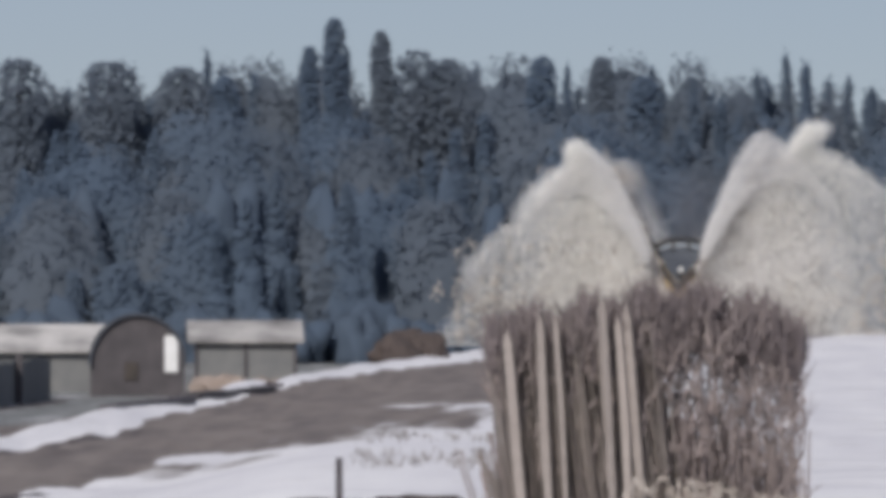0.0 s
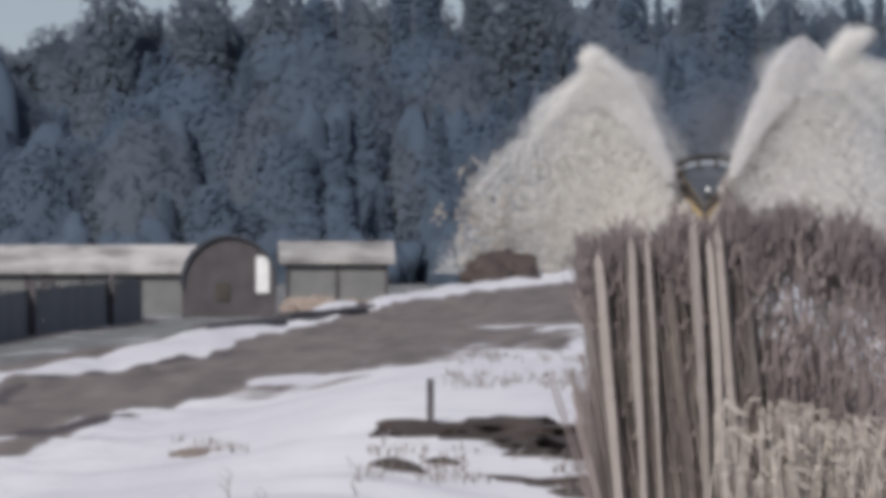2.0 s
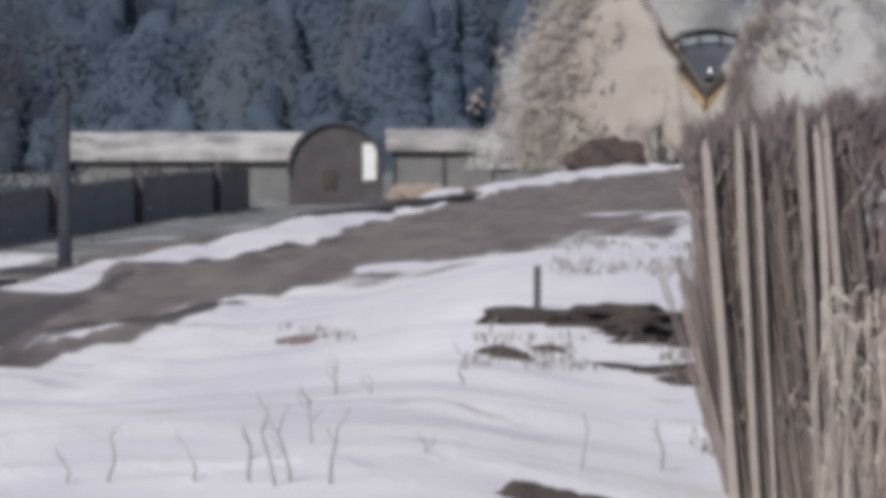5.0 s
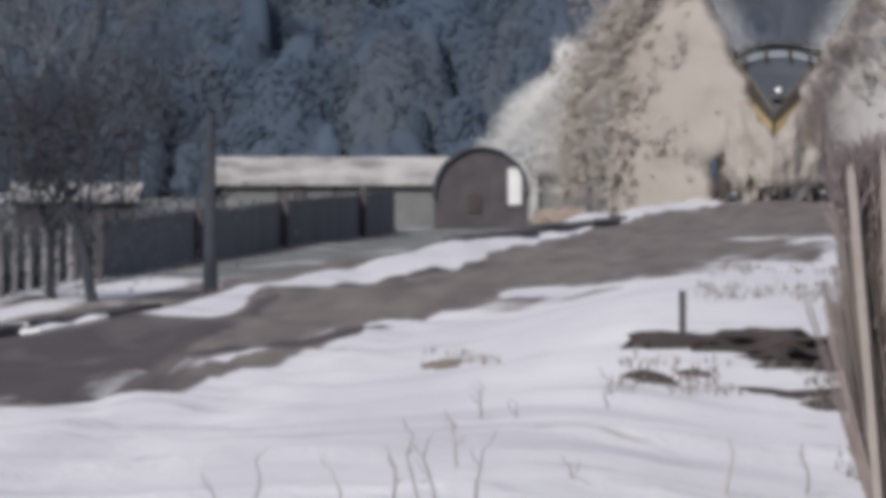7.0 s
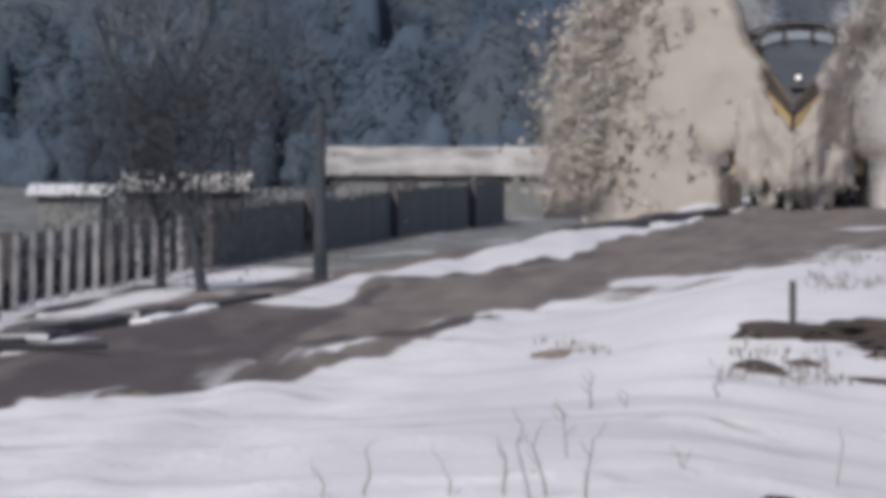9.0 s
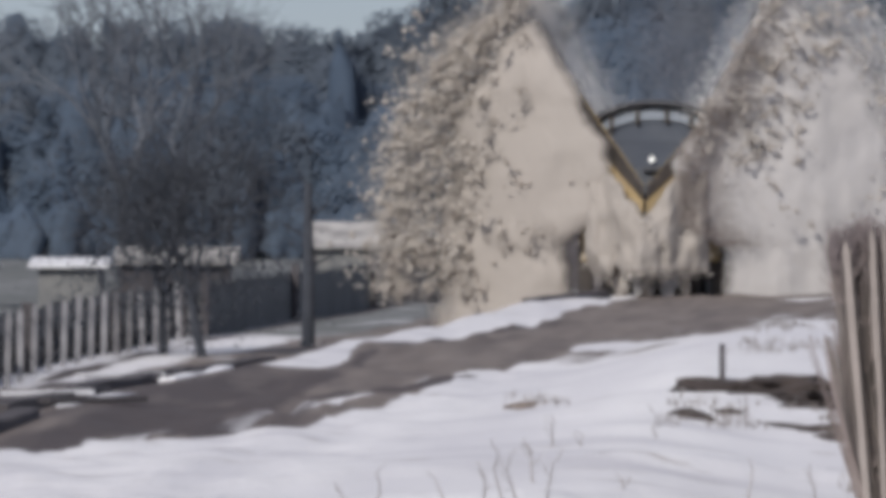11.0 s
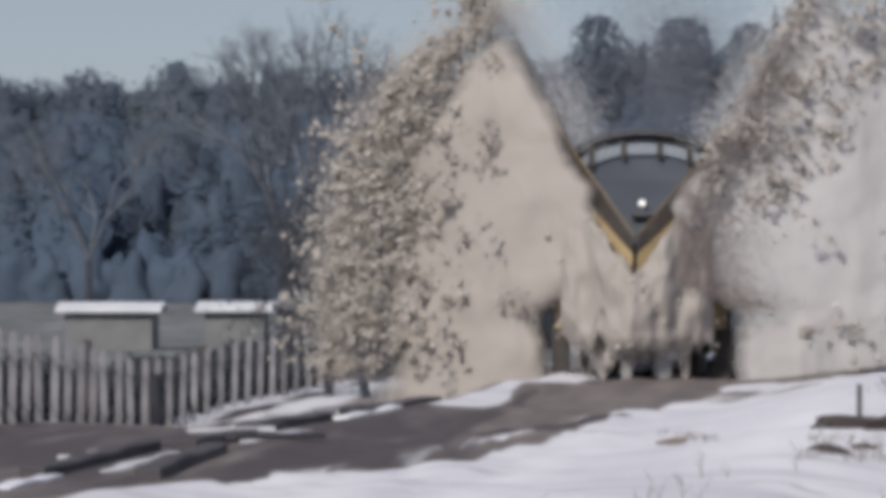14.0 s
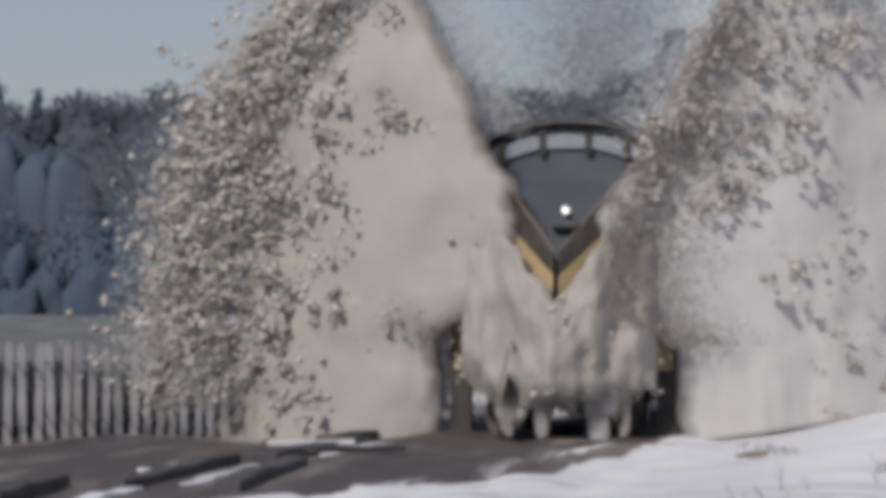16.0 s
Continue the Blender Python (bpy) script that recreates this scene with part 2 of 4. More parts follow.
TETRA = np.array([(1, 1, 1), (1, -1, -1), (-1, 1, -1), (-1, -1, 1)]) / 1.732
TETRA_FACES = np.array([(0, 1, 2), (0, 3, 1), (0, 2, 3), (1, 3, 2)])
OCTA = np.array([(1, 0, 0), (-1, 0, 0), (0, 1, 0), (0, -1, 0), (0, 0, 1), (0, 0, -1)], float)
OCTA_FACES = np.array([(0, 2, 4), (2, 1, 4), (1, 3, 4), (3, 0, 4), (2, 0, 5), (1, 2, 5), (3, 1, 5), (0, 3, 5)])


def bits(rng, centres, sizes, stretch=(1, 1, 1), round_bits=False):
    """Small uneven fragments, one at each centre, turned at random."""
    base, faces = (OCTA, OCTA_FACES) if round_bits else (TETRA, TETRA_FACES)
    k, m = len(centres), len(base)
    q = rng.normal(size=(k, 3, 3))
    q, _ = np.linalg.qr(q)
    shape = base[None] * (sizes[:, None, None]) * rng.uniform(0.6, 1.3, (k, m, 1))
    v = np.einsum("kij,kmj->kmi", q, shape) * np.array(stretch) + centres[:, None]
    f = faces[None] + (np.arange(k) * m)[:, None, None]
    return v.reshape(-1, 3), f.reshape(-1, 3)


def flakes(rng, c, facing, r):
    """One small three-cornered flake at each place, turned the way that is given."""
    n = len(c)
    a = np.cross(facing, rng.normal(0, 1, (n, 3)))
    a /= np.linalg.norm(a, axis=1, keepdims=True)
    b = np.cross(facing, a)
    r = r[:, None]
    v = np.stack([c + r * a, c + r * (-0.5 * a + 0.866 * b), c + r * (-0.5 * a - 0.866 * b)], 1).reshape(-1, 3)
    return v, np.arange(3 * n).reshape(-1, 3)


def blob(bm, centre, radii, seed, rough=0.3, detail=3, freq=0.6):
    """A lumpy rounded mass."""
    r = bmesh.ops.create_icosphere(bm, subdivisions=detail, radius=1)
    off = Vector((seed * 7.3, seed * 3.1, seed * 1.7))
    rad = Vector(radii)
    for v in r["verts"]:
        d = v.co.normalized()
        w = Vector((d.x * rad.x, d.y * rad.y, d.z * rad.z))
        k = 1 + rough * (noise.fractal(w * freq + off, 1.0, 2.0, 4))
        v.co = Vector(centre) + w * k
    return bm


# ---- lie of the land ----
FENCE = ((60, -12.2), (80, -11.0), (100, -10.2), (137, -10.2), (170, -8.2), (200, -5.2), (240, -0.6))
EYE_Z, RAIL_Z = 4.15, 1.40


BAND_NEAR = ((40, -15.0), (61.7, -5.9), (63.6, -4.9), (65.8, -4.0), (69.7, -2.75), (82.8, -1.45), (106, 0.9), (116.6, 2.9), (143.7, 7.5), (156.4, 9.6), (180, 12.2), (227, 17.0), (330, 34.0))
BAND_FAR = ((40, -16.0), (60, -12.0), (78, -10.3), (86, -8.0), (90, -4.6), (94, -2.6), (106, -2.35), (114, -0.95), (121, 0.4), (135, 1.0), (158, 3.4), (180, 5.3), (227, 12.7), (330, 29.0))
STREAK = ((130, -1.9), (140, -0.25), (158.6, 2.7), (172, 4.2))          # dark timber line beside the band
SNOW_LINE = ((60, -5.6), (70, -3.4), (77.9, -2.55), (86, -1.35), (93, -0.5))   # thin snow ridge inside the band
DARK_LINE = ((66, -5.0), (74.9, -4.2), (80.9, -2.5), (84.2, -1.4), (88, -0.9))  # dark streak inside the band


DRIFTS = (((-4.2, 51.4), (-1.5, 55.8), (0.07, 57.8), (2.5, 59.9), (6.0, 60.5)), ((-0.6, 48.6), (0.2, 50.6), (1.07, 53.9), (2.2, 53.2), (4.0, 52.0)), ((-5.0, 46.0), (-3.0, 49.0), (-1.0, 50.2), (0.4, 50.6)))   # crests of old drifts, x and depth


def along(points, d):
    for (a, xa), (b, xb) in zip(points, points[1:]):
        if a <= d <= b:
            return xa + (xb - xa) * (d - a) / (b - a)
    return points[0][1] if d < points[0][0] else points[-1][1]


def track_x(d):
    if d < 60:
        return track_x(60) + (d - 60) * 0.058
    if d > 320:
        return track_x(320) + (d - 320) * 0.185
    return -2.55 + 0.0854 * (d - 76) + 2.49e-4 * (d - 76) * (d - 167)


def smooth01(a, b, x):
    t = min(1.0, max(0.0, (x - a) / (b - a)))
    return t * t * (3 - 2 * t)


def land(x, d):
    """Height of the ground: bank along the line, lower plot beyond it, open snow on the near side."""
    s = x - track_x(d)
    low = 1.3 * (1 - smooth01(82, 128, d))
    z = low + (RAIL_Z - low) * smooth01(-5.0, -1.9, s)
    z -= 0.55 * smooth01(0.5, 3.4, x) * (1 - smooth01(48, 74, d))
    z += 0.10 * noise.fractal(Vector((x * 0.35, d * 0.06, 0)), 1.0, 2.0, 3) * smooth01(2.0, 5.0, abs(s))
    z += 0.05 * noise.fractal(Vector((x * 0.22, d * 0.42, 7)), 1.0, 2.0, 3) * smooth01(1.5, 3.5, s) * (1 - smooth01(120, 200, d))
    strip = smooth01(-2.6, -1.2, s) * (1 - smooth01(1.0, 3.0, s))
    z += strip * (0.10 * noise.fractal(Vector((x * 1.3, d * 0.35, 4)), 1.0, 2.0, 3) - 0.04)
    z += 0.16 * math.exp(-((s + 2.4) / 0.5) ** 2) * (0.5 + noise.noise(Vector((d * 0.12, 1, 2))))
    z += 0.42 * smooth01(1.9, 5.0, s) * smooth01(56, 70, d) * (1 - smooth01(96, 122, d))
    if 44 < d < 64:
        for crest in DRIFTS:
            e = d - along(crest, x) - 0.25 * noise.noise(Vector((x * 0.9, 2, 6)))
            z += 0.075 * math.exp(-(e / (0.32 if e < 0 else 0.9)) ** 2) * smooth01(crest[0][0] - 1, crest[0][0] + 0.5, x) * (1 - smooth01(crest[-1][0] - 0.8, crest[-1][0] + 0.6, x))
    if d > 300:
        z = z + (0.8 - z) * smooth01(300, 420, d)
    return z


def steps(*spans):
    out = []
    for a, b, st in spans:
        k = max(1, round((b - a) / st))
        out += [a + (b - a) * i / k for i in range(k)]
    return out


def build_ground():
    ss = [-4000, -1200, -400, -150, -70, -40] + steps((-30, -14, 1.0), (-14, -4, 0.4), (-4, 5, 0.18), (5, 14, 0.4), (14, 40, 1.2)) + [40, 60, 120, 300, 1000, 4000]
    ds, d = [-1500, -500, -200, -80, -30, 0, 20], 38.0
    while d < 330:
        ds.append(d)
        d *= 1.0034
    ds += [335, 345, 360, 380, 420, 500, 700, 1200, 2500, 4500]
    verts, mud, grass, dark, lie = [], [], [], [], []
    for d in ds:
        tx = track_x(max(0, min(d, 700)))
        for s in ss:
            x = tx + s
            verts.append((x, d, land(x, max(0, min(d, 700)))))
            wob = 0.25 * noise.noise(Vector((d * 0.11, s * 0.3, 3)))
            a, b = along(BAND_FAR, d) + wob, along(BAND_NEAR, d) + wob
            m = smooth01(a - 0.35, a + 0.25, x) * (1 - smooth01(b - 0.3, b + 0.45, x))
            m = max(m, 0.60 * smooth01(-12, -10, s) * (1 - smooth01(-2.6, -2.0, s)))
            m = max(m, 0.5 * (1 - smooth01(1.0, 4.5, x - b)) * (x > b) * (d > 95))
            m -= 0.9 * math.exp(-((x - along(SNOW_LINE, d)) / 0.16) ** 2) * (58 < d < 93)
            m -= 0.9 * math.exp(-((x - 1.8) / 0.8) ** 2 - ((d - 105) / 2.0) ** 2) + 0.9 * math.exp(-((x - 6.4) / 1.1) ** 2 - ((d - 144) / 3.0) ** 2)
            mud.append(m)
            k = 0.75 * math.exp(-((x - along(STREAK, d)) / 0.30) ** 2) * (128 < d < 174)
            k = max(k, 0.8 * math.exp(-((x - along(DARK_LINE, d)) / 0.42) ** 2) * (62 < d < 90) * (x < b + 0.2))
            k = max(k, 0.7 * math.exp(-((x - a - 0.15) / 0.22) ** 2) * (88 < d < 128))
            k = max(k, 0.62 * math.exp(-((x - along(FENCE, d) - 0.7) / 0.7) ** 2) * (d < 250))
            k = max(k, 0.58 * smooth01(-11.5, -10, x) * (1 - smooth01(-2.9, -1.9, x)) * (d < 92) * (x < b))
            # shade behind each drift crest, painted as a dark streak on the snow
            if 44 < d < 64 and x > b + 0.5:
                for crest in DRIFTS:
                    if crest[0][0] < x < crest[-1][0]:
                        k = max(k, 0.46 * math.exp(-((d - along(crest, x) - 0.25 * noise.noise(Vector((x * 0.9, 2, 6))) - 0.6) / 0.3) ** 2))
            dark.append(k)
            g = (1 - smooth01(-0.6, 0.3, x - along(FENCE, d))) * 0.62
            grass.append(max(g, 0.6 * smooth01(150, 175, d) * (1 - smooth01(-3.4, -2.4, s))))
            lie.extend((s, d, 0.0))
    w = len(ss)
    faces = [(j * w + i, j * w + i + 1, (j + 1) * w + i + 1, (j + 1) * w + i) for j in range(len(ds) - 1) for i in range(w - 1)]
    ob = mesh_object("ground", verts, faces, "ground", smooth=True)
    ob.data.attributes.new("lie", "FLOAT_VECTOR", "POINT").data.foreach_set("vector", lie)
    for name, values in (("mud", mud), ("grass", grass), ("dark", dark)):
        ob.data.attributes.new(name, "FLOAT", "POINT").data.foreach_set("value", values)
    return tagged(ob, "snow-covered ground with a muddy brown track strip", "ground", kind="structure")


build_ground()


def ground_at(u, v):
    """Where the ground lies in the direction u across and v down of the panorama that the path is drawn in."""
    d = 40.0
    while d < 320 and EYE_Z - d * (v - 180) / 12800 > land(d * (u - 784) / 12800, d):
        d += 0.25
    x = d * (u - 784) / 12800
    return x, d, land(x, d)


# ---- far woods ----
def crown(rng, x, y, z0, height, width, conifer, count):
    """Fragments of one tree's crown: a cone of drooping tiers, or an uneven round head."""
    u = rng.uniform(0, 1, count)
    if conifer:
        z = 0.06 + 0.94 * u ** 1.25
        r = (1.04 - z) * width * (0.75 + 0.35 * np.sin(z * 34 + x)) * np.sqrt(rng.uniform(0.05, 1, count))
    else:
        z = 0.12 + 0.88 * u ** 0.8
        r = 1.25 * width * np.sqrt(np.clip(1 - ((z - 0.55) / 0.455) ** 2, 0.005, 1)) * np.sqrt(rng.uniform(0.02, 1, count)) * (0.8 + 0.35 * np.sin(7 * z + x * 3))
    a = rng.uniform(0, 2 * math.pi, count)
    c = np.stack([x + r * np.cos(a), y + r * np.sin(a) * 0.8, z0 + z * height], 1)
    return c, rng.uniform(0.12, 0.34, count) * (0.7 + 0.6 * (1 - z))


def crown_shell(rng, x, y, z0, height, width, conifer, count, mass=False):
    """Small tufts spread over the outside of a far tree's crown, thicker than they are deep."""
    z = rng.uniform(0, 1, count) ** 0.5
    a = rng.uniform(0, 2 * math.pi, count)
    if conifer:
        r = (1.03 - z) * (0.8 + 0.25 * np.sin(z * 40 + x))
    else:
        r = np.sqrt(np.clip(1 - ((z - 0.5) / 0.52) ** 2, 0.02, 1))
    ph = x * 2.7
    if mass:
        rings, segs = 13, 10
        zz_, aa = np.meshgrid(np.linspace(0.0, 1.015, rings), np.arange(segs) * 2 * math.pi / segs, indexing="ij")
        rr = (1.03 - zz_) * 0.85 if conifer else np.sqrt(np.clip(1 - ((np.maximum(zz_, 0.42) - 0.5) / 0.52) ** 2, 0.0, 1))
        rr = 0.86 * width * rr * (1 + 0.22 * np.sin(3 * aa + ph) * np.cos(7 * zz_ + ph) + 0.16 * np.sin(5 * aa - 2 * ph + 11 * zz_))
        v = np.stack([x + rr * np.cos(aa), y + rr * np.sin(aa) * 0.8, z0 + zz_ * height * 0.94], 2).reshape(-1, 3)
        f = []
        for j in range(rings - 1):
            for i in range(segs):
                p, q = j * segs + i, j * segs + (i + 1) % segs
                f += [(p, q, q + segs), (p, q + segs, p + segs)]
        return v, np.array(f)
    r = r * (1 + 0.22 * np.sin(3 * a + ph) * np.cos(7 * z + ph) + 0.16 * np.sin(5 * a - 2 * ph + 11 * z))
    r = width * r * rng.uniform(0.72, 1.12, count) + 0.12 * rng.normal(size=count)
    c = np.stack([x + r * np.cos(a), y + r * np.sin(a) * 0.8, z0 + z * height * (1.0 + 0.018 * rng.normal(size=count))], 1)
    return c, rng.uniform(0.09, 0.24, count)


def outward(p, x, y, h):
    """Soft outward facing of a crown's tufts, so that a whole crown takes the light as one mass."""
    n = np.stack([p[:, 0] - x, p[:, 1] - y, 0.18 * (p[:, 2] - 0.35 * h)], 1)
    n = 0.45 * n / np.maximum(np.linalg.norm(n, axis=1, keepdims=True), 1e-6) + np.array((0.0, -0.75, 0.35))
    return n / np.linalg.norm(n, axis=1, keepdims=True)


def build_woods():
    rng = np.random.default_rng(11)
    groups = {"needles": ([], [], []), "twigs": ([], [], [])}
    masses = {"needles": [[], [], 0, []], "twigs": [[], [], 0, []]}
    for row, (y, n, h0, h1) in enumerate(((322, 230, 3.0, 8.0), (332, 230, 7.0, 11.0), (345, 300, 11.4, 13.9))):
        for i in range(n):
            x = -75 + 150 * (i + rng.uniform(-0.4, 0.4)) / n
            conifer = rng.uniform() < (0.5 if x > -5 else 0.2)
            h = rng.uniform(h0, h1) * (0.80 + 0.20 * smooth01(-12, 6, x))
            near = abs(x) < 50
            yy, w = y + rng.uniform(-4, 4), h * (rng.uniform(0.17, 0.25) if conifer else rng.uniform(0.24, 0.36)) * (0.55 if row == 2 else 1.0)
            c, s = crown_shell(rng, x, yy, 0.4, h, w, conifer, 1300 if near else 100)
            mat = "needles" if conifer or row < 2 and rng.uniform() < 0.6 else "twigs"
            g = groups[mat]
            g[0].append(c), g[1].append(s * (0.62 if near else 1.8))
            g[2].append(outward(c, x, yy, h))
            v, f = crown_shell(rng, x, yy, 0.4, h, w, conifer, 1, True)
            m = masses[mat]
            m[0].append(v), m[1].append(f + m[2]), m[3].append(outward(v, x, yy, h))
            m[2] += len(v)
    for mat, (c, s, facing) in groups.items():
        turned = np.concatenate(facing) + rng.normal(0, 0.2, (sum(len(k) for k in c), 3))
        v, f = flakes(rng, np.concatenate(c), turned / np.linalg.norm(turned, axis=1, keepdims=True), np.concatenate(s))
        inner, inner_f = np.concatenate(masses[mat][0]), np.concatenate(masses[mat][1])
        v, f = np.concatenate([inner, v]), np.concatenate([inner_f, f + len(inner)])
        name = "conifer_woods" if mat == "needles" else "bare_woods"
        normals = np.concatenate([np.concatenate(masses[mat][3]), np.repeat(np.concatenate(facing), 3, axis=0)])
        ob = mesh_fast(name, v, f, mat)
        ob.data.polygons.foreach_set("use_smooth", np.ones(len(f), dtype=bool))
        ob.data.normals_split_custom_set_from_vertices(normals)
        tagged(ob, "dense dark woods behind the sheds, coloured blue-grey for distance haze" if mat == "needles" else "bare broadleaf woods among the conifers, coloured blue-grey for distance haze", "woods", kind="stuff")
    bm = bmesh.new()
    for i in range(150):
        blob(bm, (-90 + 180 * i / 149 + rng.uniform(-1, 1), 351 + rng.uniform(-4, 4), 3.6), (1.7, 1.5, rng.uniform(4.0, 6.0)), i, 0.7, 3, 0.6)
        blob(bm, (-60 + 120 * i / 149 + rng.uniform(-0.5, 0.5), 316 + rng.uniform(-2, 2), 0.4), (1.0, 0.9, rng.uniform(1.0, 2.2)), 400 + i, 0.7, 3, 0.8)
        blob(bm, (-60 + 120 * i / 149 + rng.uniform(-1, 1), 327 + rng.uniform(-3, 3), 2.0), (1.4, 1.2, rng.uniform(3.0, 5.5)), 200 + i, 0.7, 3, 0.6)
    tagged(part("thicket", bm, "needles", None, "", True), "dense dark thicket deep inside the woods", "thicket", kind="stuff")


def tall_tree(x, y, height, width, conifer, seed, mat):
    rng = np.random.default_rng(seed)
    root = tagged(new("tall_conifer" if conifer else "tall_tree"), "tall dark conifer standing above the wood's edge" if conifer else "tall slender tree with a dark rounded crown above the woods", "tree")
    root.location = (x, y, land(x, y))
    bm = bmesh.new()
    rod(bm, (0, 0, -0.2), (0.1, 0, height * 0.6), 0.2, 0.1, 6)
    rod(bm, (0.1, 0, height * 0.6), (0.05, 0, height * 0.98), 0.1, 0.02, 6)
    for i in range(12):
        z, a = height * rng.uniform(0.35, 0.9), rng.uniform(0, 6.28)
        rod(bm, (0.1, 0, z), (0.1 + width * 0.7 * math.cos(a), width * 0.7 * math.sin(a), z + height * 0.07), 0.05, 0.015, 4)
    part("trunk", bm, "bark", root)
    c, s = crown(rng, 0, 0, 0, height, width * 1.45, conifer, 2600)
    v, f = flakes(rng, c, outward(c, 0.0, 0.0, height), s * 0.75)
    mesh_fast("crown", v, f, mat, root)
    return root


build_woods()
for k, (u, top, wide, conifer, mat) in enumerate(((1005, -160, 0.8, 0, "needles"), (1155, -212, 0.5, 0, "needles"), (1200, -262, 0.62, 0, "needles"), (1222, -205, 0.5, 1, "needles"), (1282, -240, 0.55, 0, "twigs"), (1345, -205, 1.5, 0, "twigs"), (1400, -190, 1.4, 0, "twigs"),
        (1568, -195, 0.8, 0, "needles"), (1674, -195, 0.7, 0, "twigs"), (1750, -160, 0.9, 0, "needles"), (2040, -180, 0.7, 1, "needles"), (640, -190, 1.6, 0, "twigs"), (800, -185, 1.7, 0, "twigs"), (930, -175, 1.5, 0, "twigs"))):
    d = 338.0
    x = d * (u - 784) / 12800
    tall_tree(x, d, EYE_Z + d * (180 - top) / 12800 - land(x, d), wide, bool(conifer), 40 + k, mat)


# ---- mid-distance bare trees by the fence ----
def grow(bm, rng, p, d, length, r, depth):
    q = p + d * length
    rod(bm, p, q, r, r * 0.7, 5)
    if depth == 0:
        return
    for _ in range(rng.integers(2, 4)):
        nd = (d + Vector(rng.normal(0, 0.42, 3)) + Vector((0, 0, 0.12))).normalized()
        grow(bm, rng, q, nd, length * rng.uniform(0.62, 0.85), r * 0.62, depth - 1)


def bare_tree(x, y, height, seed, label, mat="bark", lean=(0, 0), depth=6, twigs=0):
    rng = np.random.default_rng(seed)
    root = tagged(new("bare_tree"), label, "tree")
    root.location = (x, y, land(x, y) - 0.1)
    bm = bmesh.new()
    rod(bm, (0, 0, 0), (lean[0] * 0.3, 0, height * 0.25), height * 0.022, height * 0.015, 7)
    part("trunk", bm, "bark", root)
    bm = bmesh.new()
    base = Vector((lean[0] * 0.3, 0, height * 0.25))
    for k in range(4):
        a = k * 1.7 + seed
        grow(bm, rng, base, Vector((0.5 * math.cos(a) + lean[0] * 0.3, 0.4 * math.sin(a), 1)).normalized(), height * 0.2, height * 0.011, depth - 1)
    part("crown", bm, mat, root)
    if twigs:
        c = rng.normal(0, 1, (twigs, 3)) * np.array((height * 0.23, height * 0.16, height * 0.21)) + np.array((lean[0] * 0.4, 0, height * 0.58))
        v, f = bits(rng, c, rng.uniform(0.012, 0.042, twigs), (1, 1, 2.2))
        tagged(mesh_fast("twig_haze", v, f, "fine_twigs", root), kind="stuff")
    return root


def at(u, d):
    return d * (u - 784) / 12800


bare_tree(at(165, 150), 150, 6.0, 3, "dark bare tree with drooping branches behind the slat fence", lean=(-0.9, 0), depth=7, twigs=5200)
bare_tree(at(90, 152), 152, 5.4, 5, "dark bushy bare tree behind the slat fence", depth=7, twigs=5200)
bare_tree(at(40, 260), 260, 13.0, 21, "tall pale bare tree in front of the woods", "pale_twigs", depth=7)
bare_tree(at(150, 262), 262, 12.2, 22, "tall pale bare tree in front of the woods", "pale_twigs", depth=7)
bare_tree(at(-330, 280), 280, 9.4, 23, "pale bare tree in front of the woods", "pale_twigs", depth=7)
bare_tree(at(240, 280), 280, 9.2, 24, "grey bare tree in front of the woods", "twigs", depth=7)


def build_pole():
    d = 158.0
    x = at(372, d)
    root = tagged(new("wooden_pole"), "dark weathered wooden pole standing behind the fence", "pole")
    root.location = (x, d, land(x, d) - 0.2)
    bm = bmesh.new()
    bmesh.ops.create_cone(bm, cap_ends=True, segments=9, radius1=0.17, radius2=0.10, depth=4.1, matrix=pose(0, 0, 2.05))
    part("shaft", bm, "bark", root)
    for z, ln in ((3.3, 0.5), (2.1, 0.7), (2.8, -0.6)):
        bm = bmesh.new()
        rod(bm, (0, 0, z), (ln, 0.1, z + 0.35), 0.05, 0.02, 5)
        part("stub", bm, "bark", root)


build_pole()


# ---- fences ----
def fence_x(d):
    return along(FENCE, d)


def flat(d):
    """Even line of the plot along the fence."""
    return 1.3 * (1 - smooth01(82, 128, d))


